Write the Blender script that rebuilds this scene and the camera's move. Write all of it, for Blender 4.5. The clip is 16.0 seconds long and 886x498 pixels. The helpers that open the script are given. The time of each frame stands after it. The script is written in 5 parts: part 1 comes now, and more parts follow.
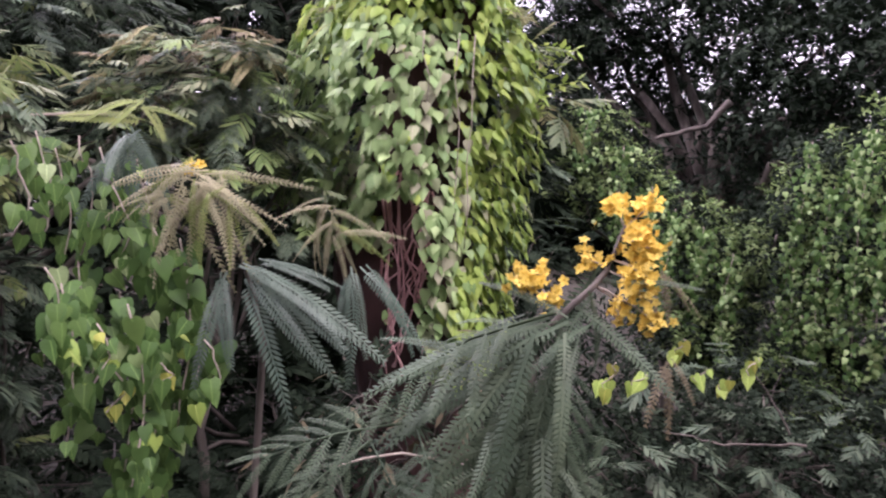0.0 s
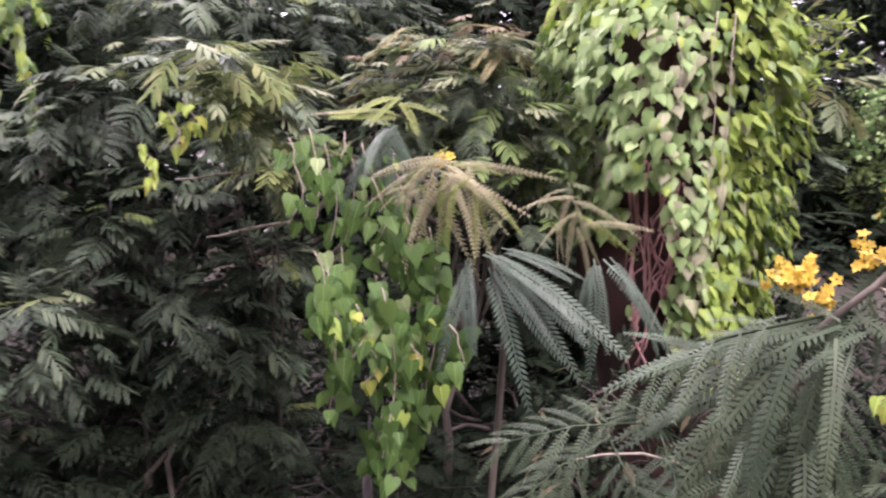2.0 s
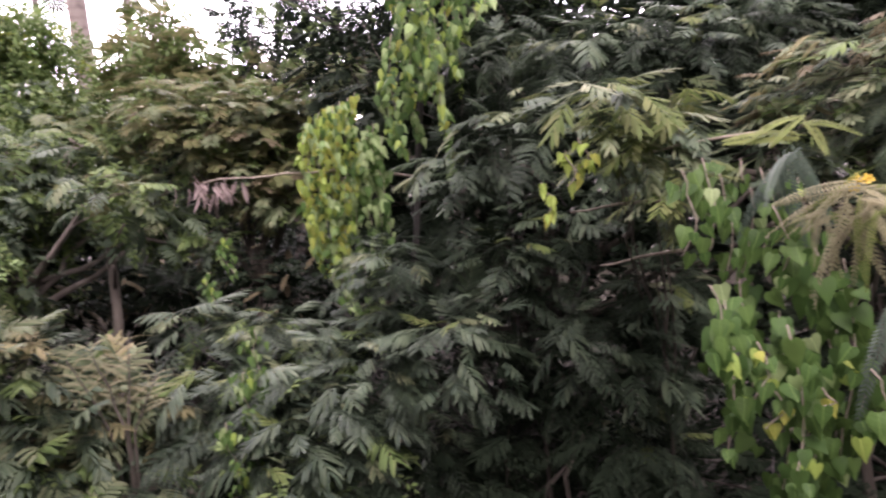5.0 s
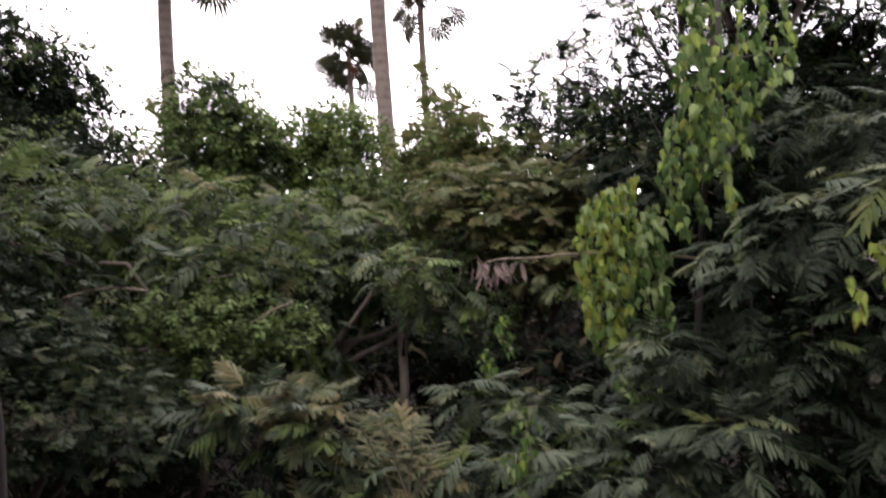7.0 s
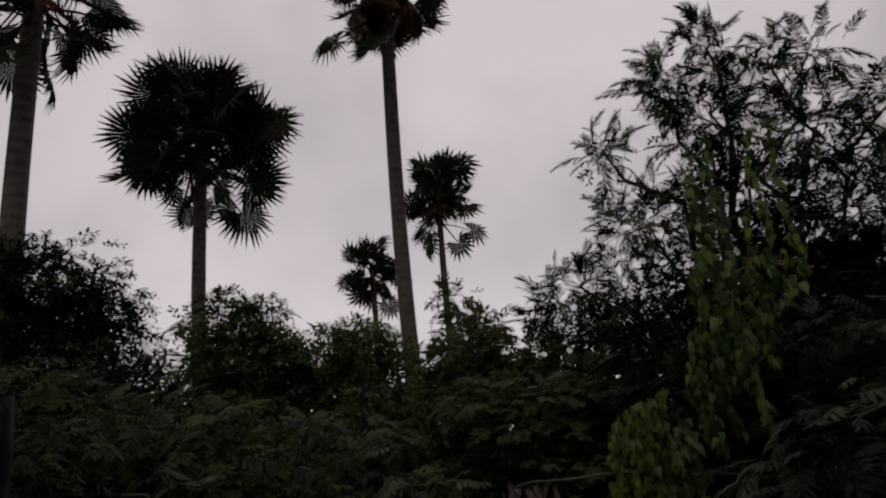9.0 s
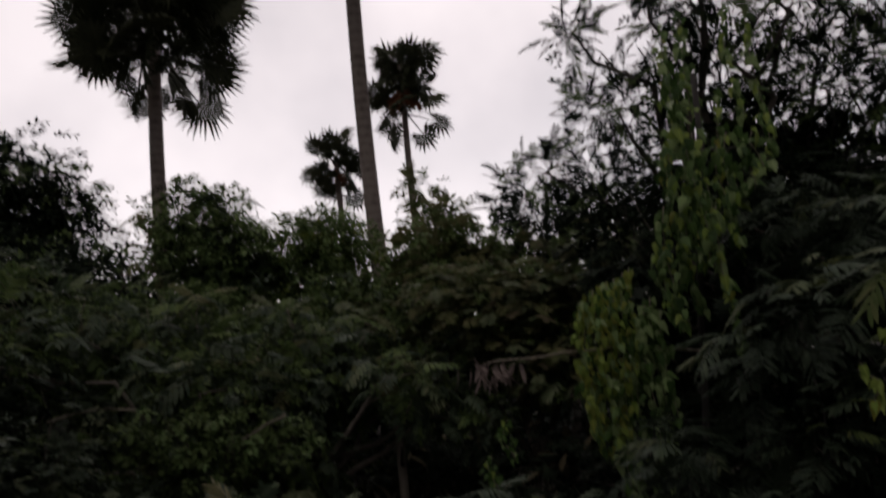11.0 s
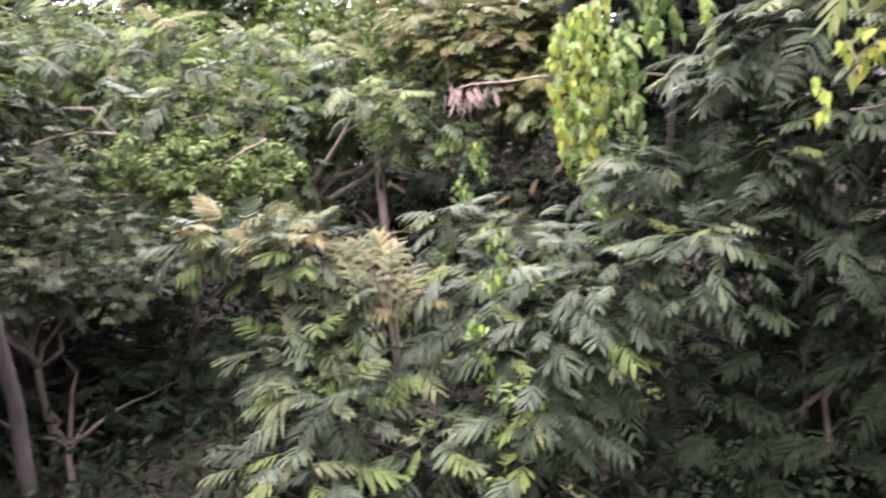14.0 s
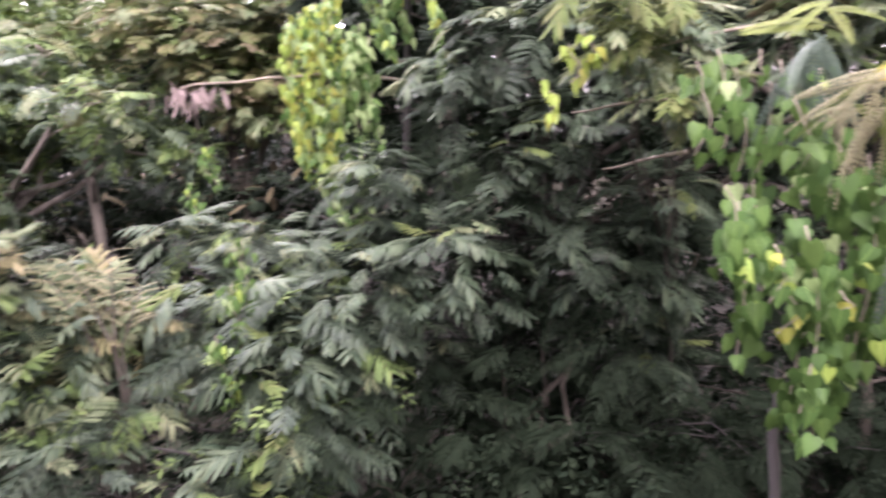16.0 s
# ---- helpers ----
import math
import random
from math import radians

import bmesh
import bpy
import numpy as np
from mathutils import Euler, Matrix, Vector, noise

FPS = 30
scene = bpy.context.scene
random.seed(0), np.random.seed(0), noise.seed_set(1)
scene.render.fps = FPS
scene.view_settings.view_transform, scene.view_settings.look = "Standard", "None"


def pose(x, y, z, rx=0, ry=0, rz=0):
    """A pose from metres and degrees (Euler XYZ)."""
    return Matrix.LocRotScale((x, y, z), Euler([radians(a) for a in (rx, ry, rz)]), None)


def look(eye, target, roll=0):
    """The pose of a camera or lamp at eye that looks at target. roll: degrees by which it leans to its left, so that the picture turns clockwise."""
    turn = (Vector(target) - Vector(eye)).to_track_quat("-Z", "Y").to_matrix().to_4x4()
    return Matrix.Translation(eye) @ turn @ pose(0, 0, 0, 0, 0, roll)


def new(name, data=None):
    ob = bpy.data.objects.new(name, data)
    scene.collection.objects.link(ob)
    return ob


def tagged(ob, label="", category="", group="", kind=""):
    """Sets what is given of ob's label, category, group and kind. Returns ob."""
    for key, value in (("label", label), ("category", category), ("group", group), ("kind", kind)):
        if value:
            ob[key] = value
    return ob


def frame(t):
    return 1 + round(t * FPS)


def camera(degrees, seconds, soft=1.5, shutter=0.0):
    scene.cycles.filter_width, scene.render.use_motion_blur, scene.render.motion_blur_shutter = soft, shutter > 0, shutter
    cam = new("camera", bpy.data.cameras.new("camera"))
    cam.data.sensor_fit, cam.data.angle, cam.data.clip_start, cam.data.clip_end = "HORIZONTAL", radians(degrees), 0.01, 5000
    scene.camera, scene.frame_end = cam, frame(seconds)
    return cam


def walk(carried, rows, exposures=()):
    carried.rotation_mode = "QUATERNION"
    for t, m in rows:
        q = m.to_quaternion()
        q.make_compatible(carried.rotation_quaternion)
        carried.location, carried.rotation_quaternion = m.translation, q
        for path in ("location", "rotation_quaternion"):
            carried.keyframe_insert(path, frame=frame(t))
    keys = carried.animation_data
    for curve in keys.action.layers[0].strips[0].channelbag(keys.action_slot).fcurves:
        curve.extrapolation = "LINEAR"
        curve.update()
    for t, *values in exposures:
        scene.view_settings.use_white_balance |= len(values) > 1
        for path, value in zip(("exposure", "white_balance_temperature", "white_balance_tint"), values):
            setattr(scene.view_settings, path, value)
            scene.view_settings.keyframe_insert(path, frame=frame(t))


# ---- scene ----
cam = camera(61.4, 16.0, soft=2.2, shutter=0.5)
PATH = [
    (0.0, pose(-0.000, 0.000, 2.000, 83.09, -1.87, 0.11)),
    (0.5, pose(-0.035, 0.013, 1.961, 83.67, -1.94, 3.21)),
    (1.0, pose(-0.043, 0.027, 1.916, 83.57, -1.79, 10.54)),
    (1.5, pose(-0.038, 0.033, 1.926, 83.41, -1.54, 14.43)),
    (2.0, pose(0.002, 0.019, 1.988, 82.23, -0.72, 18.72)),
    (2.5, pose(0.055, 0.005, 2.003, 82.55, -0.23, 24.19)),
    (3.0, pose(0.030, 0.022, 1.990, 82.49, 0.26, 29.44)),
    (3.5, pose(0.016, 0.000, 1.972, 82.39, 0.32, 33.62)),
    (3.7, pose(0.016, 0.000, 1.972, 82.97, -0.05, 35.28)),
    (5.8, pose(0.002, -0.033, 2.090, 83.53, 3.97, 55.51)),
    (6.0, pose(0.002, -0.033, 2.090, 83.37, 3.23, 57.68)),
    (6.5, pose(-0.006, -0.035, 2.085, 85.16, 3.50, 64.45)),
    (7.0, pose(0.004, -0.027, 2.112, 90.49, 2.89, 68.36)),
    (7.5, pose(0.032, -0.045, 2.138, 94.50, 5.23, 70.25)),
    (8.0, pose(0.064, -0.043, 2.172, 103.36, 3.04, 71.59)),
    (8.2, pose(0.064, -0.043, 2.172, 105.02, 3.07, 71.56)),
    (10.3, pose(-0.000, -0.045, 2.144, 107.21, 5.40, 69.87)),
    (10.5, pose(-0.000, -0.045, 2.144, 105.21, 5.70, 69.59)),
    (11.0, pose(-0.051, -0.017, 2.125, 98.23, 5.56, 67.93)),
    (11.5, pose(-0.079, -0.004, 2.105, 91.32, 5.45, 65.65)),
    (12.0, pose(-0.076, -0.011, 2.089, 87.02, 5.27, 64.07)),
    (12.5, pose(-0.023, -0.002, 2.063, 85.34, 5.12, 60.54)),
    (13.0, pose(-0.013, 0.015, 2.060, 83.61, 4.73, 58.70)),
    (13.5, pose(0.010, 0.018, 2.044, 80.43, 4.68, 61.65)),
    (14.0, pose(0.043, -0.016, 2.035, 78.29, 5.09, 66.62)),
    (14.5, pose(-0.007, -0.011, 2.038, 77.53, 6.63, 70.79)),
    (15.0, pose(-0.034, -0.006, 2.010, 77.84, 6.99, 69.46)),
    (15.5, pose(-0.116, -0.016, 2.001, 77.12, 3.97, 57.09)),
    (16.0, pose(-0.105, 0.035, 2.006, 77.29, 3.99, 46.31)),
]
# stops by which the clip's camera brightens and darkens its picture
EXPOSURE = [(0.0, 2.22, 5950, 31), (1.0, 2.22, 5950, 30), (2.0, 2.57, 6200, 32), (3.0, 2.52, 6200, 33), (3.7, 2.42, 6250, 32), (6.0, 1.85, 6500, 25), (6.5, 1.92, 6550, 23),
            (7.0, 0.87, 6550, 16), (7.5, -1.40, 6550, 13), (8.0, -2.50, 6550, 12), (10.5, -2.10, 6550, 12), (11.0, -1.80, 6550, 12), (11.5, -1.05, 6700, 13), (12.0, 1.25, 6800, 14),
            (12.5, 1.98, 6700, 17), (13.0, 2.34, 6700, 18), (13.5, 2.50, 6550, 19), (14.0, 3.02, 6400, 25), (14.5, 3.17, 6150, 29), (15.0, 3.07, 6150, 29), (16.0, 3.02, 6150, 28)]
walk(cam, PATH, EXPOSURE)

# ---------------------------------------------------------------- light
world = bpy.data.worlds.new("dusk_sky")
scene.world = world
world.use_nodes = True
wn, wl = world.node_tree.nodes, world.node_tree.links
wn.clear()
w_out, w_bg = wn.new("ShaderNodeOutputWorld"), wn.new("ShaderNodeBackground")
w_sky, w_mix = wn.new("ShaderNodeTexSky"), wn.new("ShaderNodeMix")
w_noise, w_ramp, w_co = wn.new("ShaderNodeTexNoise"), wn.new("ShaderNodeValToRGB"), wn.new("ShaderNodeTexCoord")
w_sky.sky_type, w_sky.sun_disc, w_sky.sun_elevation, w_sky.sun_rotation = "NISHITA", False, radians(55), radians(145)
w_scale = wn.new("ShaderNodeVectorMath")
w_scale.operation = "SCALE"
w_scale.inputs["Scale"].default_value = 0.12
w_noise.inputs["Scale"].default_value, w_noise.inputs["Detail"].default_value = 2.2, 5
w_ramp.color_ramp.elements[0].position, w_ramp.color_ramp.elements[0].color = 0.38, (0.66, 0.60, 0.60, 1)
w_ramp.color_ramp.elements[1].position, w_ramp.color_ramp.elements[1].color = 0.58, (0.93, 0.84, 0.83, 1)
w_mix.data_type = "RGBA"
w_mix.inputs["Factor"].default_value = 0.85
wl.new(w_co.outputs["Generated"], w_noise.inputs["Vector"])
wl.new(w_noise.outputs["Fac"], w_ramp.inputs["Fac"])
wl.new(w_sky.outputs["Color"], w_scale.inputs[0])
wl.new(w_scale.outputs["Vector"], w_mix.inputs["A"])
wl.new(w_ramp.outputs["Color"], w_mix.inputs["B"])
w_dot, w_glow, w_mul = wn.new("ShaderNodeVectorMath"), wn.new("ShaderNodeMapRange"), wn.new("ShaderNodeVectorMath")
w_dot.operation, w_mul.operation = "DOT_PRODUCT", "SCALE"
w_dot.inputs[1].default_value = (-0.88, 0.34, 0.33)      # towards the palms, where added glow sets the sky off from the growth
w_glow.interpolation_type = "SMOOTHSTEP"
w_glow.inputs["From Min"].default_value, w_glow.inputs["From Max"].default_value = 0.45, 0.95
w_glow.inputs["To Min"].default_value, w_glow.inputs["To Max"].default_value = 0.55, 4.2
wl.new(w_co.outputs["Generated"], w_dot.inputs[0])
wl.new(w_dot.outputs["Value"], w_glow.inputs["Value"])
wl.new(w_mix.outputs["Result"], w_mul.inputs[0])
wl.new(w_glow.outputs["Result"], w_mul.inputs["Scale"])
wl.new(w_mul.outputs["Vector"], w_bg.inputs["Color"])
wl.new(w_bg.outputs["Background"], w_out.inputs["Surface"])
w_bg.inputs["Strength"].default_value = 1.0

sun = new("sun", bpy.data.lights.new("sun", "SUN"))
sun.data.energy, sun.data.angle, sun.data.color = 1.3, radians(40), (1.0, 0.94, 0.86)
sun.matrix_world = look((2.5, -1.8, 5.0), (0, 0, 0))


# ---------------------------------------------------------------- materials
def nodes_of(name):
    m = bpy.data.materials.new(name)
    m.use_nodes = True
    m.node_tree.nodes.clear()
    return m, m.node_tree.nodes, m.node_tree.links


def ramp(n, stops):
    r = n.new("ShaderNodeValToRGB")
    while len(r.color_ramp.elements) < len(stops):
        r.color_ramp.elements.new(0.5)
    for e, (p, c) in zip(r.color_ramp.elements, stops):
        e.position, e.color = p, (*c, 1)
    return r


def muted(c, k):
    """The colour with part of its strength taken out, towards a dusty grey-brown."""
    g = 0.3 * c[0] + 0.6 * c[1] + 0.1 * c[2]
    return tuple(a + (g * b - a) * k for a, b in zip(c, (1.15, 0.97, 0.76)))


def leaf_material(name, colours, gloss=0.45, glow=0.3, single=False, veins=False, dust=0.2, shine=0.15):
    """Leaves: colours from leaf to leaf, blotches within, light that shines through."""
    colours = [muted(c, dust) for c in colours]
    m, n, l = nodes_of(name)
    out, geo, info = n.new("ShaderNodeOutputMaterial"), n.new("ShaderNodeNewGeometry"), n.new("ShaderNodeObjectInfo")
    tone = ramp(n, [(i / max(1, len(colours) - 1), c) for i, c in enumerate(colours)])
    if single:
        blend = n.new("ShaderNodeMix")
        blend.inputs["Factor"].default_value = 0.4
        l.new(info.outputs["Random"], blend.inputs["A"])
        l.new(geo.outputs["Random Per Island"], blend.inputs["B"])
        l.new(blend.outputs["Result"], tone.inputs["Fac"])
    else:
        l.new(geo.outputs["Random Per Island"], tone.inputs["Fac"])
    blot = n.new("ShaderNodeTexNoise")
    blot.inputs["Scale"].default_value, blot.inputs["Detail"].default_value = 9.0, 4
    l.new(geo.outputs["Position"], blot.inputs["Vector"])
    vary = n.new("ShaderNodeMapRange")
    vary.inputs["From Min"].default_value, vary.inputs["From Max"].default_value = 0.3, 0.7
    vary.inputs["To Min"].default_value, vary.inputs["To Max"].default_value = 0.72, 1.25
    l.new(blot.outputs["Fac"], vary.inputs["Value"])
    col = n.new("ShaderNodeVectorMath")
    col.operation = "SCALE"
    l.new(tone.outputs["Color"], col.inputs[0])
    l.new(vary.outputs["Result"], col.inputs["Scale"])
    colour = col.outputs["Vector"]
    bs = n.new("ShaderNodeBsdfPrincipled")
    if veins:
        co, sep, wave = n.new("ShaderNodeTexCoord"), n.new("ShaderNodeSeparateXYZ"), n.new("ShaderNodeTexWave")
        mp = n.new("ShaderNodeMapping")
        l.new(co.outputs["Object"], sep.inputs[0])
        ab, lt = n.new("ShaderNodeMath"), n.new("ShaderNodeMath")
        ab.operation, lt.operation = "ABSOLUTE", "LESS_THAN"
        l.new(sep.outputs["X"], ab.inputs[0])
        l.new(ab.outputs[0], lt.inputs[0])
        lt.inputs[1].default_value = 0.022
        mx = n.new("ShaderNodeMix")
        mx.data_type = "RGBA"
        mx.inputs["B"].default_value = (*[min(1, c * 1.25) for c in colours[-1]], 1)
        l.new(lt.outputs[0], mx.inputs["Factor"])
        l.new(colour, mx.inputs["A"])
        colour = mx.outputs["Result"]
        wave.wave_type, wave.bands_direction = "BANDS", "Y"
        wave.inputs["Scale"].default_value, wave.inputs["Distortion"].default_value = 1.6, 1.5
        l.new(co.outputs["Object"], mp.inputs["Vector"])
        mp.inputs["Rotation"].default_value = (0, 0, 0.4)
        l.new(mp.outputs["Vector"], wave.inputs["Vector"])
        bump = n.new("ShaderNodeBump")
        bump.inputs["Strength"].default_value, bump.inputs["Distance"].default_value = 0.06, 0.01
        l.new(wave.outputs["Fac"], bump.inputs["Height"])
        l.new(bump.outputs["Normal"], bs.inputs["Normal"])
    l.new(colour, bs.inputs["Base Color"])
    bs.inputs["Roughness"].default_value = gloss + 0.04
    bs.inputs["Specular IOR Level"].default_value = shine
    tr, mix = n.new("ShaderNodeBsdfTranslucent"), n.new("ShaderNodeMixShader")
    l.new(colour, tr.inputs["Color"])
    mix.inputs[0].default_value = glow
    l.new(bs.outputs[0], mix.inputs[1])
    l.new(tr.outputs[0], mix.inputs[2])
    l.new(mix.outputs[0], out.inputs["Surface"])
    return m


def bark_material(name, dark, light, scale=14.0, stretch=0.25, rings=0.0):
    m, n, l = nodes_of(name)
    out, bs, co = n.new("ShaderNodeOutputMaterial"), n.new("ShaderNodeBsdfPrincipled"), n.new("ShaderNodeTexCoord")
    mp, a, b = n.new("ShaderNodeMapping"), n.new("ShaderNodeTexNoise"), n.new("ShaderNodeTexNoise")
    mp.inputs["Scale"].default_value = (1, 1, stretch)
    l.new(co.outputs["Object"], mp.inputs["Vector"])
    l.new(mp.outputs["Vector"], a.inputs["Vector"])
    l.new(co.outputs["Object"], b.inputs["Vector"])
    a.inputs["Scale"].default_value, a.inputs["Detail"].default_value = scale, 8
    b.inputs["Scale"].default_value, b.inputs["Detail"].default_value = scale * 0.15, 3
    add = n.new("ShaderNodeMath")
    add.operation = "MULTIPLY_ADD"
    l.new(a.outputs["Fac"], add.inputs[0])
    add.inputs[1].default_value = 0.65
    half = n.new("ShaderNodeMath")
    half.operation = "MULTIPLY"
    half.inputs[1].default_value = 0.4
    l.new(b.outputs["Fac"], half.inputs[0])
    l.new(half.outputs[0], add.inputs[2])
    tone = ramp(n, [(0.38, dark), (0.66, light)])
    height = add.outputs[0]
    if rings:
        w = n.new("ShaderNodeTexWave")
        w.wave_type, w.bands_direction = "BANDS", "Z"
        w.inputs["Scale"].default_value, w.inputs["Distortion"].default_value = rings, 2.0
        l.new(co.outputs["Object"], w.inputs["Vector"])
        s = n.new("ShaderNodeMath")
        s.operation = "MULTIPLY_ADD"
        l.new(w.outputs["Fac"], s.inputs[0])
        s.inputs[1].default_value = 0.14
        l.new(height, s.inputs[2])
        height = s.outputs[0]
    l.new(height, tone.inputs["Fac"])
    l.new(tone.outputs["Color"], bs.inputs["Base Color"])
    bump = n.new("ShaderNodeBump")
    bump.inputs["Strength"].default_value, bump.inputs["Distance"].default_value = 0.7, 0.02
    l.new(height, bump.inputs["Height"])
    l.new(bump.outputs["Normal"], bs.inputs["Normal"])
    bs.inputs["Roughness"].default_value = 0.9
    l.new(bs.outputs[0], out.inputs["Surface"])
    return m


# near-black: dark green of some trees, painted shade low in the growth
GREEN_DARK_SHADED = leaf_material("dark_shaded_foliage", [(0.010, 0.019, 0.0115), (0.0155, 0.028, 0.016), (0.024, 0.039, 0.022)], 0.6, 0.15, shine=0.05)
GREEN_GREY = leaf_material("grey_green_foliage", [(0.05, 0.092, 0.055), (0.085, 0.135, 0.08), (0.12, 0.17, 0.10)], 0.42, 0.25, shine=0.25)
GREEN_MID = leaf_material("mid_green_foliage", [(0.085, 0.148, 0.042), (0.132, 0.215, 0.062), (0.19, 0.27, 0.082)], 0.5, 0.3, dust=0.16)
GREEN_OLIVE = leaf_material("olive_foliage", [(0.132, 0.168, 0.054), (0.192, 0.216, 0.078), (0.228, 0.204, 0.096)], 0.55, 0.35, dust=0.25)
GREEN_PALE = leaf_material("pale_feathery_foliage", [(0.122, 0.184, 0.086), (0.18, 0.235, 0.12), (0.23, 0.255, 0.14)], 0.5, 0.3, shine=0.2)
GREEN_YELLOW = leaf_material("yellow_green_foliage", [(0.17, 0.27, 0.035), (0.24, 0.34, 0.045), (0.31, 0.36, 0.06)], 0.45, 0.4, dust=0.15)
GREEN_YOUNG = leaf_material("young_olive_foliage", [(0.125, 0.185, 0.055), (0.17, 0.22, 0.07), (0.21, 0.23, 0.09)], 0.5, 0.35, dust=0.1)
# darker copy of the grey-green, with shade put into its colour
GREEN_GREY_SHADED = leaf_material("shaded_grey_green_foliage", [(0.032, 0.058, 0.040), (0.050, 0.083, 0.053), (0.078, 0.115, 0.070)], 0.45, 0.2, shine=0.2)
CREAM = leaf_material("cream_young_frond", [(0.228, 0.228, 0.102), (0.300, 0.282, 0.132), (0.360, 0.312, 0.168)], 0.6, 0.35)
RUST = leaf_material("rusty_young_frond", [(0.12, 0.10, 0.06), (0.165, 0.135, 0.085), (0.20, 0.17, 0.11)], 0.6, 0.3, dust=0.0)
DEAD = leaf_material("dead_leaf", [(0.22, 0.16, 0.15), (0.31, 0.24, 0.23), (0.40, 0.33, 0.31)], 0.8, 0.15, dust=0.0)
VINE = leaf_material("vine_leaf", [(0.15, 0.26, 0.085), (0.22, 0.34, 0.12), (0.31, 0.43, 0.17)], 0.42, 0.2, dust=0.1)
VINE_BRIGHT = leaf_material("bright_vine_leaf", [(0.22, 0.36, 0.05), (0.29, 0.43, 0.065), (0.37, 0.48, 0.09)], 0.42, 0.35, dust=0.15)
VINE_PALE = leaf_material("pale_vine_leaf", [(0.25, 0.31, 0.15), (0.31, 0.35, 0.19), (0.38, 0.38, 0.25)], 0.45, 0.3, dust=0.2)
VINE_ONE = leaf_material("heart_leaf", [(0.15, 0.26, 0.09), (0.22, 0.34, 0.125), (0.31, 0.43, 0.175)], 0.4, 0.2, True, True, dust=0.2)
PALE_ONE = leaf_material("pale_heart_leaf", [(0.25, 0.31, 0.15), (0.31, 0.35, 0.19), (0.38, 0.38, 0.25)], 0.42, 0.3, True, True, dust=0.2)
BRIGHT_ONE = leaf_material("bright_heart_leaf", [(0.22, 0.36, 0.05), (0.29, 0.43, 0.065), (0.37, 0.48, 0.09)], 0.42, 0.35, True, True, dust=0.15)
YELLOW_ONE = leaf_material("yellowing_heart_leaf", [(0.20, 0.28, 0.035), (0.28, 0.33, 0.04), (0.36, 0.35, 0.05)], 0.42, 0.4, True, True, dust=0.15)
BLUE_ONE = leaf_material("blue_green_leaflets", [(0.06, 0.105, 0.08), (0.085, 0.135, 0.1), (0.12, 0.17, 0.13)], 0.4, 0.25, True, shine=0.25)
DARK_ONE = leaf_material("deep_green_leaflets", [(0.04, 0.072, 0.042), (0.055, 0.09, 0.052), (0.08, 0.115, 0.065)], 0.4, 0.25, True, dust=0.2)
CREAM_ONE = leaf_material("cream_leaflets", [(0.25, 0.25, 0.14), (0.32, 0.31, 0.18), (0.38, 0.35, 0.22)], 0.6, 0.35, True)
VINE_DEEP = leaf_material("deep_vine_leaf", [(0.042, 0.094, 0.024), (0.066, 0.135, 0.032), (0.105, 0.185, 0.045)], 0.42, 0.3, dust=0.08)
DEEP_ONE = leaf_material("deep_heart_leaf", [(0.042, 0.094, 0.024), (0.066, 0.135, 0.032), (0.105, 0.185, 0.045)], 0.42, 0.3, True, True, dust=0.08)
OLIVE_ONE = leaf_material("yellow_olive_leaflets", [(0.15, 0.20, 0.05), (0.20, 0.25, 0.07), (0.26, 0.29, 0.09)], 0.55, 0.35, True, dust=0.1)
PETAL = leaf_material("yellow_petal", [(0.62, 0.40, 0.035), (0.70, 0.50, 0.06), (0.76, 0.58, 0.12)], 0.5, 0.3, True, dust=0.08)
PALM_LEAF = leaf_material("palm_fan", [(0.03, 0.045, 0.022), (0.05, 0.062, 0.03), (0.07, 0.075, 0.04)], 0.5, 0.15, True)
PALM_DEAD = leaf_material("dead_palm_fan", [(0.20, 0.075, 0.045), (0.30, 0.12, 0.07), (0.34, 0.17, 0.10)], 0.7, 0.2, True, dust=0.0)
BARK = bark_material("grey_brown_bark", (0.05, 0.04, 0.035), (0.16, 0.135, 0.115))
BARK_PALE = bark_material("pale_grey_bark", (0.16, 0.13, 0.115), (0.34, 0.29, 0.26), 10)
BARK_RED = bark_material("reddish_brown_bark", (0.022, 0.009, 0.008), (0.06, 0.024, 0.021), 18)
BARK_DARK = bark_material("dark_grey_bark", (0.028, 0.024, 0.025), (0.085, 0.075, 0.075))
BARK_PALM = bark_material("ringed_palm_bark", (0.19, 0.15, 0.14), (0.42, 0.35, 0.32), 5, 0.6, 1.2)
TWIG = bark_material("pale_twig", (0.22, 0.18, 0.15), (0.42, 0.36, 0.30), 30)
TWIG_PINK = bark_material("pinkish_stem", (0.30, 0.14, 0.14), (0.52, 0.30, 0.29), 30)


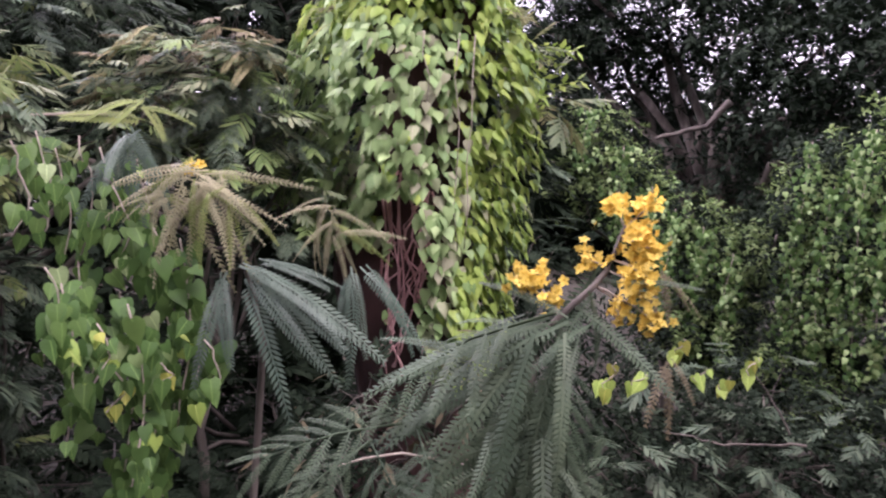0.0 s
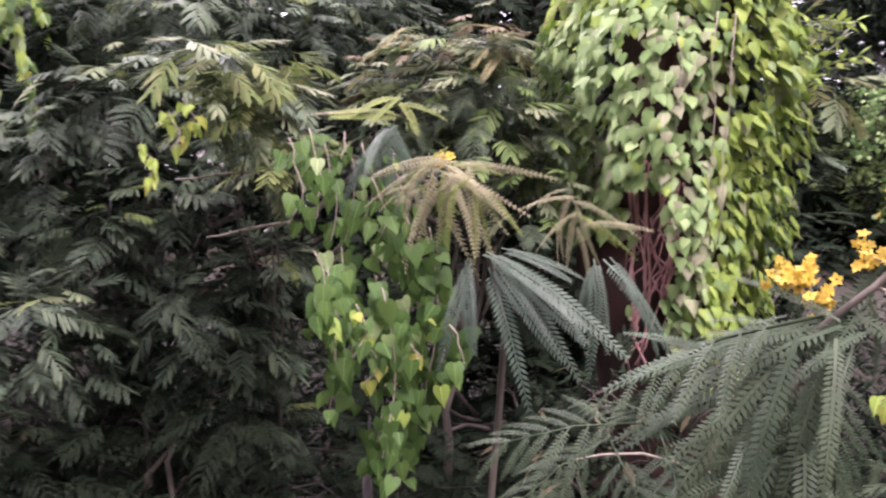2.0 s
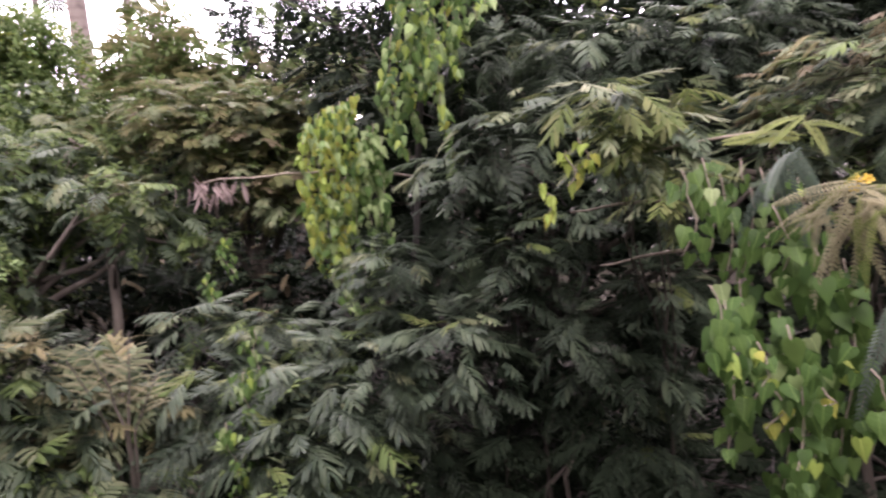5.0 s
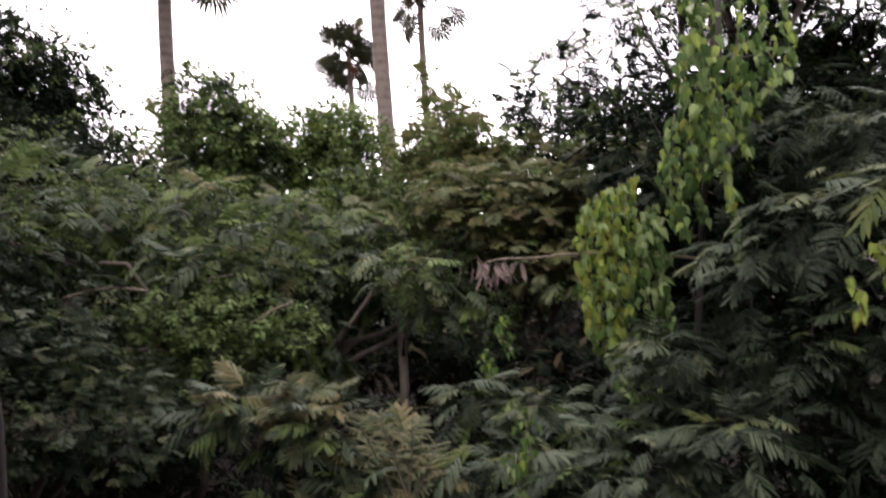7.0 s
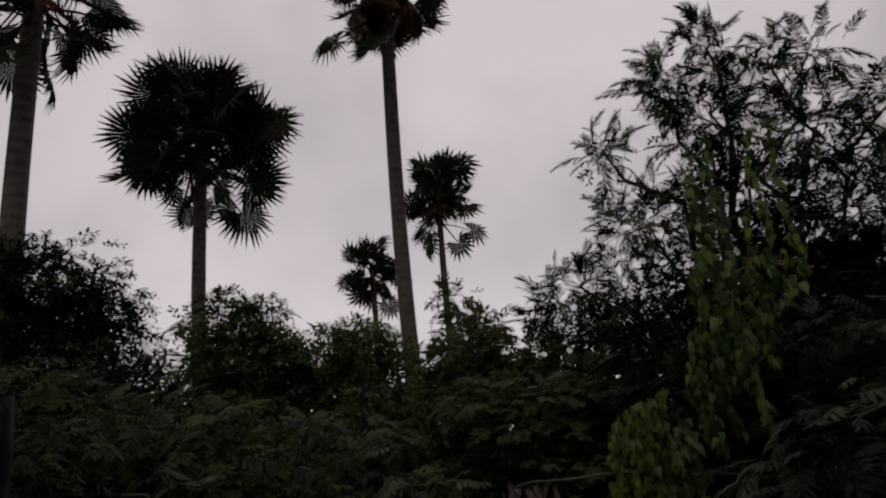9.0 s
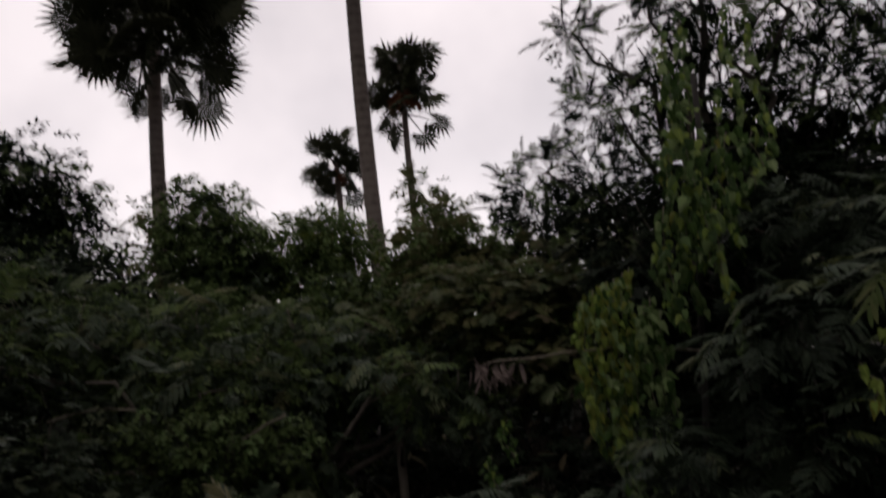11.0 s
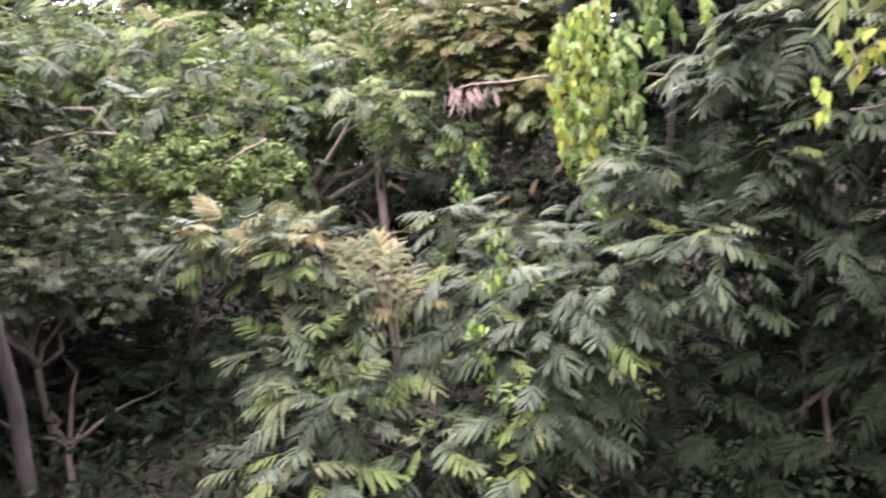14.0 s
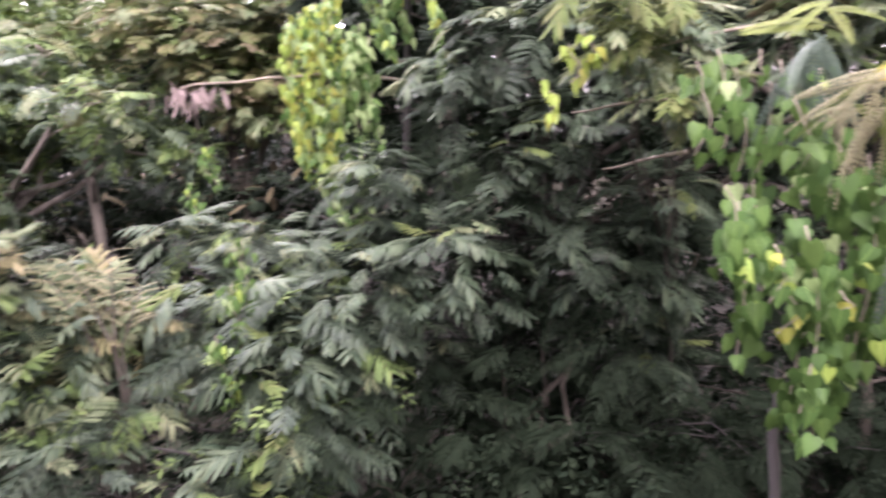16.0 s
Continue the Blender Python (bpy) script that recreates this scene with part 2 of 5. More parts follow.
def ground_material():
    m, n, l = nodes_of("leaf_litter")
    out, bs, geo = n.new("ShaderNodeOutputMaterial"), n.new("ShaderNodeBsdfPrincipled"), n.new("ShaderNodeNewGeometry")
    v, s = n.new("ShaderNodeTexVoronoi"), n.new("ShaderNodeTexNoise")
    v.inputs["Scale"].default_value, s.inputs["Scale"].default_value = 14, 0.8
    l.new(geo.outputs["Position"], v.inputs["Vector"])
    l.new(geo.outputs["Position"], s.inputs["Vector"])
    a = ramp(n, [(0.0, (0.018, 0.014, 0.011)), (0.5, (0.035, 0.026, 0.02)), (1.0, (0.07, 0.052, 0.038))])
    b = ramp(n, [(0.4, (0.02, 0.02, 0.012)), (0.65, (0.025, 0.032, 0.016))])
    l.new(v.outputs["Color"], a.inputs["Fac"])
    l.new(s.outputs["Fac"], b.inputs["Fac"])
    mx = n.new("ShaderNodeMix")
    mx.data_type = "RGBA"
    mx.inputs["Factor"].default_value = 0.4
    l.new(a.outputs["Color"], mx.inputs["A"])
    l.new(b.outputs["Color"], mx.inputs["B"])
    l.new(mx.outputs["Result"], bs.inputs["Base Color"])
    bump = n.new("ShaderNodeBump")
    bump.inputs["Strength"].default_value, bump.inputs["Distance"].default_value = 0.8, 0.03
    l.new(v.outputs["Distance"], bump.inputs["Height"])
    l.new(bump.outputs["Normal"], bs.inputs["Normal"])
    bs.inputs["Roughness"].default_value = 0.95
    l.new(bs.outputs[0], out.inputs["Surface"])
    return m


SOIL = ground_material()

# ---------------------------------------------------------------- mesh tools
rng = np.random.default_rng(7)
UP = np.array([0.0, 0.0, 1.0])


def unit(v):
    v = np.asarray(v, float)
    return v / np.maximum(np.linalg.norm(v, axis=-1, keepdims=True), 1e-9)


def mesh_of(name, verts, faces, material, smooth=False):
    """A triangle mesh from arrays."""
    me = bpy.data.meshes.new(name)
    verts, faces = np.asarray(verts, np.float32), np.asarray(faces, np.int32)
    me.vertices.add(len(verts))
    me.vertices.foreach_set("co", verts.ravel())
    me.loops.add(faces.size)
    me.loops.foreach_set("vertex_index", faces.ravel())
    me.polygons.add(len(faces))
    me.polygons.foreach_set("loop_start", np.arange(0, faces.size, 3, dtype=np.int32))
    if smooth:
        me.polygons.foreach_set("use_smooth", np.ones(len(faces), bool))
    me.update(calc_edges=True)
    me.materials.append(material)
    return me


def thing(name, place, label, category, group=""):
    ob = new(name)
    ob.location = place
    ob.empty_display_size = 0.1
    return tagged(ob, label, category, group)


def part(name, mesh, parent, label="", kind="", m=None):
    """A mesh under its thing; coordinates of the mesh are the world's unless m is given."""
    ob = new(name, mesh)
    ob.parent = parent
    root = Matrix() if parent.parent else Matrix.Translation(parent.location).inverted()
    ob.matrix_basis = root @ (m if m is not None else Matrix())
    return tagged(ob, label, "", "", kind)


def join(pieces):
    vs, fs, k = [], [], 0
    for v, f in pieces:
        vs.append(v)
        fs.append(np.asarray(f) + k)
        k += len(v)
    return np.concatenate(vs), np.concatenate(fs)


def axes(along, up):
    y = unit(along)
    x = unit(np.cross(y, up))
    return np.stack([x, y, np.cross(x, y)], -1)


def scatter(template, place, along, up, size):
    """Many copies of a leaf as one set of vertices and triangles."""
    tv, tf = template
    place, size = np.asarray(place, float), np.broadcast_to(np.asarray(size, float), (len(place),))
    m = axes(along, up)
    v = np.einsum("nij,kj->nki", m, tv) * size[:, None, None] + place[:, None, :]
    f = tf[None] + (np.arange(len(place)) * len(tv))[:, None, None]
    return v.reshape(-1, 3), f.reshape(-1, 3)


def matrix(place, along, up, size):
    m = axes(np.asarray(along, float), np.asarray(up, float))
    out = Matrix([[*(m[i] * size), place[i]] for i in range(3)] + [[0, 0, 0, 1]])
    return out


def tube(points, radii, sides=6):
    p = np.asarray(points, float)
    r = np.broadcast_to(np.asarray(radii, float), (len(p),))
    t = unit(np.gradient(p, axis=0))
    ref = np.where(np.abs(t[:, 2:3]) > 0.9, np.array([1.0, 0, 0]), UP)
    a = unit(np.cross(t, ref))
    b = np.cross(t, a)
    ang = np.linspace(0, 2 * np.pi, sides, endpoint=False)
    v = p[:, None] + r[:, None, None] * (np.cos(ang)[None, :, None] * a[:, None] + np.sin(ang)[None, :, None] * b[:, None])
    f = []
    for i in range(len(p) - 1):
        for j in range(sides):
            q, s = i * sides + j, i * sides + (j + 1) % sides
            f += [(q, s, q + sides), (s, s + sides, q + sides)]
    v = np.concatenate([v.reshape(-1, 3), p[:1], p[-1:]])
    k = len(p) * sides
    for j in range(sides):
        f += [(k, (j + 1) % sides, j), (k + 1, k - sides + j, k - sides + (j + 1) % sides)]
    return v, np.array(f)


def bent(a, b, bow=0.1, n=7, wiggle=0.03):
    """Points from a to b, bowed upwards and a little crooked."""
    a, b = np.asarray(a, float), np.asarray(b, float)
    s = np.linspace(0, 1, n)[:, None]
    d = np.linalg.norm(b - a)
    p = a + (b - a) * s + UP * (bow * d * 4 * s * (1 - s))
    p[1:-1] += rng.normal(0, wiggle * d, (n - 2, 3))
    return p


# ---------------------------------------------------------------- leaf shapes, one unit long along y
def blade(width, rows=4, bend=0.2, fold=0.25, teeth=0.0):
    """A leaf blade folded along its midrib and bent down to its tip."""
    s = np.linspace(0, 1, rows + 1)
    w = width * np.sin(np.pi * np.clip(s * 0.94 + 0.06, 0, 1)) ** 0.45
    if teeth:
        w[1::2] *= 1 - teeth
    w[-1] = 0.01
    z = -bend * s ** 2
    mid = np.stack([0 * s, s, z], 1)
    left = np.stack([-w, s + width * 0.3 * teeth, z - fold * w], 1)
    right = left * [-1, 1, 1]
    v = np.concatenate([mid, left, right])
    n, f = rows + 1, []
    for i in range(rows):
        f += [(i, i + 1, n + i), (i + 1, n + i + 1, n + i), (i, 2 * n + i, i + 1), (i + 1, 2 * n + i, 2 * n + i + 1)]
    return v, np.array(f)


def heart(bend=0.2, fold=0.2):
    half = np.array([(0.0, 0.0), (0.19, -0.11), (0.37, -0.02), (0.40, 0.2), (0.29, 0.48), (0.12, 0.76), (0.0, 1.0)])
    right = np.array([(x, y, -fold * x - bend * max(0, y) ** 2) for x, y in half])
    left = right[1:-1] * [-1, 1, 1]
    mid = np.array([(0, 0.35, -bend * 0.12), (0, 0.7, -bend * 0.49)])
    v = np.concatenate([right, left, mid])
    r, l, (c, e) = list(range(7)), [0, 7, 8, 9, 10, 11, 6], (12, 13)
    f = []
    for q, flip in ((r, 1), (l, 0)):
        t = [(q[0], q[1], c), (q[1], q[2], c), (q[2], q[3], c), (q[3], q[4], c), (q[4], e, c), (q[4], q[5], e), (q[5], q[6], e)]
        f += [x if flip else x[::-1] for x in t]
    return v - [0, 0.0, 0], np.array(f)


def feather(pairs=12, leaflet=0.2, slim=0.2, bend=0.35, lean=65, droop=0.1, taper=0.55):
    """A pinnate leaf: a midrib with pairs of narrow leaflets."""
    pl, al, ul, sz = [], [], [], []
    for i in range(pairs):
        s = 0.08 + 0.92 * (i + 0.5) / pairs
        g = math.sin(math.pi * (0.12 + 0.8 * s)) ** taper
        for side in (-1, 1):
            a = radians(lean - 25 * s)
            pl.append((0, s, -bend * s * s))
            al.append((side * math.sin(a), math.cos(a), -droop - bend * s))
            ul.append((0.0, bend * s, 1.0))
            sz.append(leaflet * g)
    q = np.array([(0, 0, 0), (-slim, 0.5, -0.03), (slim, 0.5, -0.03), (0, 1, -0.08)]), np.array([(0, 2, 1), (1, 2, 3)])
    leaf = scatter(q, np.array(pl), np.array(al), np.array(ul), np.array(sz))
    s = np.linspace(0, 1, 5)
    w = 0.012 * (1 - 0.6 * s)
    rib = np.concatenate([np.stack([-w, s, -bend * s * s + 0.004], 1), np.stack([w, s, -bend * s * s + 0.004], 1)])
    f = [t for i in range(4) for t in ((i, 5 + i, i + 1), (i + 1, 5 + i, 6 + i))]
    return join([leaf, (rib, np.array(f))])


def frond(pairs=7, pinna=None, length=0.42, bend=0.15, lean=62, droop=0.1):
    """A twice-divided leaf: pairs of feathery pinnae along a curved stalk."""
    pinna = pinna or blade(0.11, 3, 0.16, 0.3, 0.25)
    pl, al, ul, sz = [], [], [], []
    for i in range(pairs):
        s = 0.22 + 0.78 * (i + 0.4) / pairs
        g = 0.75 + 0.35 * math.sin(math.pi * s)
        for side in (-1, 1):
            a = radians(lean - 28 * s + rng.uniform(-8, 8))
            pl.append((0, s, -bend * s * s))
            al.append((side * math.sin(a), math.cos(a), -droop * s - rng.uniform(-0.12, 0.15)))
            ul.append((side * 0.15, 0.2, 1.0))
            sz.append(length * g * rng.uniform(0.85, 1.12))
    leaf = scatter(pinna, np.array(pl), np.array(al), np.array(ul), np.array(sz))
    s = np.linspace(0, 1, 3)
    stalk = tube(np.stack([0 * s, s, -bend * s * s], 1), 0.014 * (1 - 0.6 * s), 3)
    return join([leaf, stalk])


def sprig(leaves=9, size=0.36, width=0.26):
    """A twig's end with oval leaves."""
    one = (np.array([(0, 0, 0), (-width, 0.45, -0.04), (0, 0.5, 0.04), (width, 0.45, -0.04), (0, 1, -0.12)]), np.array([(0, 2, 1), (0, 3, 2), (1, 2, 4), (2, 3, 4)]))
    s = np.linspace(0.15, 1, leaves)
    a = np.arange(leaves) * 2.4 + rng.uniform(0, 0.6, leaves)
    out = np.stack([np.cos(a), 0 * a + 0.55, np.sin(a) * 0.7 - 0.1], 1)
    v = scatter(one, np.stack([0 * s, s, -0.15 * s * s], 1), out, np.tile([0.1, 0.1, 1.0], (leaves, 1)), size * rng.uniform(0.75, 1.15, leaves))
    t = np.array([0.0, 0.5, 1.0])
    return join([v, tube(np.stack([0 * t, t, -0.15 * t * t], 1), 0.012, 3)])


HEART = [heart(0.15, 0.15), heart(0.3, 0.3), heart(0.1, 0.45)]
BLADE = [blade(0.13, 3, 0.3, 0.2, 0.25), blade(0.17, 3, 0.5, 0.3, 0.25)]
FEATHER = [feather(9, 0.24, 0.17, 0.3), feather(9, 0.22, 0.17, 0.6), feather(8, 0.26, 0.16, 0.45)]
FEATHER_FINE = [feather(18, 0.19, 0.17, 0.25), feather(18, 0.18, 0.18, 0.5), feather(16, 0.2, 0.17, 0.75)]
PLUME_THIN = [feather(20, 0.1, 0.22, 0.3), feather(20, 0.095, 0.22, 0.55), feather(18, 0.1, 0.22, 0.8)]
PLUME_SLIM = [feather(14, 0.115, 0.19, 0.35), feather(14, 0.11, 0.19, 0.6), feather(13, 0.12, 0.19, 0.85)]
HEART_SLIM = [(v * [0.66, 1, 1], f) for v, f in HEART]
FROND = [frond(6, None, 0.42, 0.12, 52), frond(7, None, 0.4, 0.25, 55), frond(6, blade(0.115, 3, 0.35, 0.3, 0.25), 0.42, 0.2, 50)]
FROND_FEATHER = [frond(6, feather(8, 0.24, 0.17, 0.3), 0.42), frond(7, feather(8, 0.24, 0.17, 0.4), 0.38, 0.5)]
FROND_FINE = [frond(6, feather(17, 0.115, 0.15, 0.3, 72), 0.42, 0.3, 62, 0.5), frond(7, feather(17, 0.11, 0.15, 0.5, 72), 0.38, 0.5, 58, 0.7), frond(6, feather(17, 0.12, 0.15, 0.4, 72), 0.46, 0.6, 62, 0.5)]
SOFT = [feather(24, 0.1, 0.13, 0.5, 74, 0.25), feather(24, 0.095, 0.13, 0.8, 72, 0.3), feather(22, 0.105, 0.13, 1.05, 74, 0.3)]
FROND_BIG = [frond(6, blade(0.15, 5, 0.35, 0.35, 0.1), 0.37, 0.35, 76, 0.3), frond(7, blade(0.145, 5, 0.5, 0.35, 0.1), 0.34, 0.55, 78, 0.4), frond(6, blade(0.16, 5, 0.3, 0.4, 0.1), 0.39, 0.2, 72, 0.2)]
FROND_COMB = [frond(6, feather(11, 0.17, 0.25, 0.35, 72), 0.38, 0.35, 74, 0.3), frond(7, feather(11, 0.16, 0.25, 0.5, 72), 0.35, 0.55, 76, 0.4), frond(6, feather(11, 0.18, 0.25, 0.3, 72), 0.4, 0.2, 70, 0.2)]
STRIP = [feather(30, 0.075, 0.17, 0.3, 72), feather(30, 0.07, 0.17, 0.5, 70), feather(28, 0.08, 0.17, 0.4, 72)]
STRIP_WIDE = [feather(28, 0.12, 0.14, 0.35, 74, 0.2), feather(28, 0.115, 0.14, 0.55, 74, 0.2), feather(26, 0.125, 0.14, 0.75, 74, 0.2)]
FERN = [frond(10, blade(0.085, 3, 0.45, 0.3), 0.27, 0.35, 62), frond(9, blade(0.09, 3, 0.6, 0.3), 0.3, 0.6, 58), frond(11, blade(0.08, 3, 0.3, 0.3), 0.24, 0.15, 60)]
FAR_LEAF = [(np.array([(0, 0, 0), (-w, 0.5, -0.1), (0, 0.5, 0.05), (w, 0.5, -0.1), (0, 1, -0.2)]), np.array([(0, 2, 1), (0, 3, 2), (1, 2, 4), (2, 3, 4)])) for w in (0.3, 0.42, 0.17)]
FROND_SMALL = [frond(5, blade(0.15, 2, 0.15, 0.2), 0.5), frond(6, blade(0.15, 2, 0.25, 0.2), 0.45, 0.25)]
SPRIG = [sprig(9), sprig(8, 0.42, 0.24), sprig(11, 0.3, 0.28)]


def crown(lobes, per_area, templates, size, droop=0.25, spread=0.6, shell=0.55, squash=0.85, top=-2.0, flat=0.7):
    """Leaves round the lobes of a crown: thick at the skin, thin inside, uneven in outline."""
    pieces = []
    for x, y, z, r in lobes:
        n = max(6, int(per_area * 4 * math.pi * r * r))
        d = unit(rng.normal(size=(n, 3)))
        ph = rng.uniform(0, 6.28, 3)
        lump = 1 + 0.22 * np.sin(d @ [5, 2, 3] + ph[0]) + 0.16 * np.sin(d @ [-4, 6, 5] + ph[1])
        rad = r * lump * (shell + (1 - shell) * rng.uniform(0, 1, n) ** 0.6)
        p = np.array([x, y, z]) + d * rad[:, None] * [1, 1, squash]
        al = d * 0.9 + rng.normal(0, spread, (n, 3))
        al[:, 2] = al[:, 2] * (1 - flat) - droop * (1 - 0.5 * flat)
        up = d * 0.5 * (1 - 0.5 * flat) + UP * (0.9 + flat) + rng.normal(0, 0.3, (n, 3))
        sz = size * rng.uniform(0.65, 1.25, n)
        low = (p[:, 2] > 0.05) & (d[:, 2] > top)
        which = rng.integers(0, len(templates), n)
        for k, t in enumerate(templates):
            q = low & (which == k)
            if q.any():
                pieces.append(scatter(t, p[q], al[q], up[q], sz[q]))
    return join(pieces)


def limbs(root, base, lobes, radius, bark, name="limb", sides=6):
    """A tapered trunk that forks into one limb for each lobe."""
    c = np.mean([l[:3] for l in lobes], axis=0)
    top = np.array([c[0], c[1], c[2]])
    base = np.asarray(base, float)
    fork = base + (top - base) * 0.45
    tr = bent(base - [0, 0, 0.1], fork, 0.0, 7, 0.02)
    part("trunk", mesh_of("trunk", *tube(tr, np.linspace(radius, radius * 0.65, 7), 8), bark, True), root)
    for x, y, z, r in lobes:
        pts = bent(fork, (x, y, z), 0.06, 7, 0.04)
        part(name, mesh_of(name, *tube(pts, np.linspace(radius * 0.5, radius * 0.12, 7), sides), bark, True), root)
        twigs = []
        for _ in range(5):
            e = np.array([x, y, z]) + unit(rng.normal(size=3)) * r * 0.9
            twigs.append(tube(bent(pts[rng.integers(4, 7)], e, 0.05, 5, 0.05), np.linspace(radius * 0.12, radius * 0.03, 5), 4))
        part("twig", mesh_of("twig", *join(twigs), bark), root, "", "stuff")


def bush(name, label, category, base, lobes, layers, radius=0.04, bark=None, group="", **how):
    """layers: (templates, leaves per square metre of skin, size, material and, for young growth and top light painted
    as paler leaves, how high on the lobes it starts).
    """
    root = thing(name, base, label, category, group)
    limbs(root, base, lobes, radius, bark or BARK)
    for templates, per_area, size, material, *top in layers:
        part("foliage", mesh_of("foliage", *crown(lobes, per_area, templates, size, top=top[0] if top else -2.0, **how), material), root, "", "stuff")
    return root


def shared(name, templates, material):
    return [mesh_of(name, *t, material) for t in templates]


# ---------------------------------------------------------------- ground
def ground():
    g = 90
    a = np.concatenate([-np.geomspace(1500, 14, 24), np.linspace(-13, 13, 42), np.geomspace(14, 1500, 24)])
    x, y = np.meshgrid(a, a)
    h = np.array([0.10 * noise.noise((u * 0.5, w * 0.5, 0)) + 0.05 * noise.noise((u * 1.7, w * 1.7, 3)) for u, w in zip(x.ravel(), y.ravel())])
    near = np.exp(-np.hypot(x, y).ravel() / 60)
    v = np.stack([x.ravel(), y.ravel(), h * near - 0.03], 1)
    n = len(a)
    i = (np.arange(n - 1)[:, None] * n + np.arange(n - 1)).ravel()
    f = np.concatenate([np.stack([i, i + 1, i + n], 1), np.stack([i + 1, i + n + 1, i + n], 1)])
    ob = new("ground", mesh_of("ground", v, f, SOIL, True))
    tagged(ob, "dark soil covered with brown leaf litter", "ground", "", "structure")


ground()


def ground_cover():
    """Added near-black leaves that hide most of the soil in place of shade."""
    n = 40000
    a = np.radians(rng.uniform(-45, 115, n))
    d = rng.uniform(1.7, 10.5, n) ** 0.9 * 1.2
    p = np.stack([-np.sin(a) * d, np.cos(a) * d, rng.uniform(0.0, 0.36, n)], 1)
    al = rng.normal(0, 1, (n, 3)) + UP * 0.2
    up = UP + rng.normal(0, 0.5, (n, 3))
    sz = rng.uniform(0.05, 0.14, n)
    ob = new("ground_cover", mesh_of("ground_cover", *scatter(FAR_LEAF[2], p, al, up, sz), GREEN_DARK_SHADED))
    tagged(ob, "near-black leaves over the soil that stand in for shade", "ground cover", "", "stuff")


ground_cover()

# ---------------------------------------------------------------- far woods all round
def far_woods():
    lobes = []
    for k in range(130):
        a = 2 * math.pi * k / 130 + rng.uniform(-0.02, 0.02)
        d = rng.uniform(14, 18)
        az = math.degrees(a)
        tall = 3.5 if az > 46 else 5.4
        if 325 < az < 352:
            tall = 2.5
        if 120 < az < 320:
            d, tall = d * 1.6, 5.0
        for h in (0.6, tall * 0.55, tall * rng.uniform(0.75, 1.0)):
            lobes.append((-math.sin(a) * d, math.cos(a) * d, h, rng.uniform(0.8, 1.3) * (1.6 if 120 < az < 320 else 1)))
    seen = [l for l in lobes if l[1] > -0.6 * abs(l[0])]
    rest = [l for l in lobes if l[1] <= -0.6 * abs(l[0])]
    ob = new("far_woods", mesh_of("far_woods", *join([crown(seen, 9.5, FAR_LEAF[:2], 0.55, flat=0.0), crown(rest, 1.2, FAR_LEAF[:2], 1.2, flat=0.0)]), GREEN_DARK_SHADED))
    tagged(ob, "dark belt of dense woodland far behind", "woods", "", "stuff")


far_woods()


def light_block_hedge():
    """An unseen hedge added behind the camera, which shades the low sky."""
    lobes = []
    for k in range(54):
        a = radians(121 + 184 * k / 53)
        for h in (0.7, 1.8, 3.0, 4.2, 5.3, 6.3, 7.2 + 0.8 * math.sin(k * 1.7)):
            # kept low on the right so that light reaches the clad trunk
            if h > 5.0 and radians(192) < a < radians(306):
                continue
            if h > 3.5 and a < radians(140):
                continue
            d = 5.0 + rng.uniform(-0.6, 0.6) - max(0, h - 4.5) * 0.6
            lobes.append((-math.sin(a) * d, math.cos(a) * d, h, rng.uniform(0.6, 0.9)))
    ob = new("hedge", mesh_of("hedge", *crown(lobes, 12, FAR_LEAF[:2], 0.42, flat=0.0), GREEN_DARK_SHADED))
    tagged(ob, "unseen dark hedge added behind the camera to block low sky light", "hedge", "", "stuff")


light_block_hedge()


def unseen_shade_canopy():
    """A tree added out of view, whose canopy shades the clearing from above."""
    lobes = [(-2.2 + 1.9 * q * math.cos(k * 2.4), -2.6 + 1.3 * q * math.sin(k * 2.4), 5.6 + 0.4 * math.sin(k * 1.9), rng.uniform(0.55, 0.75)) for k, q in enumerate(np.sqrt(np.linspace(0.02, 1, 20)))]
    root = thing("unseen_shade_canopy", (-3.4, -4.0, 0), "unseen tree canopy added to shade the left of the clearing", "tree")
    limbs(root, (-3.4, -4.0, 0), lobes, 0.16, BARK)
    part("foliage", mesh_of("foliage", *crown(lobes, 26, FAR_LEAF[:2], 0.3, flat=0.3), GREEN_DARK_SHADED), root, "", "stuff")


unseen_shade_canopy()


# ---------------------------------------------------------------- palms
def fan(stalk, size, k=30):
    """A stiff fan leaf: a stalk and folded fingers round its end."""
    pieces = [tube([(0, 0, 0), (0, stalk * 0.5, 0.02), (0, stalk, 0.0)], [0.022, 0.014, 0.01], 4)]
    for i in range(k):
        a = radians(-132 + 264 * i / (k - 1))
        r = size * (1 - 0.15 * abs(a) / 2.2) * rng.uniform(0.86, 1.06)
        d, s = np.array([math.sin(a), math.cos(a), 0]), np.array([math.cos(a), -math.sin(a), 0])
        c = np.array([0, stalk, 0])
        w = 0.6 * r * 2.25 / k
        dr = rng.uniform(0.05, 0.35) * r
        v = np.array([c, c + d * r * 0.6 - s * w, c + d * r * 0.6 + s * w, c + d * r * 0.6 + [0, 0, w * 0.9], c + d * r - [0, 0, dr]])
        pieces.append((v, np.array([(0, 1, 3), (0, 3, 2), (1, 4, 3), (3, 4, 2)])))
    return join(pieces)


FAN = [fan(0.46, 0.36, 26), fan(0.6, 0.34, 26), fan(0.53, 0.37, 26)]
FAN_FAR = shared("fan_leaf", [fan(0.4, 0.46, 15), fan(0.5, 0.42, 15), fan(0.58, 0.4, 15)], PALM_LEAF)
FAN_GREEN, FAN_DEAD = shared("fan_leaf", FAN, PALM_LEAF), shared("dead_fan_leaf", FAN, PALM_DEAD)


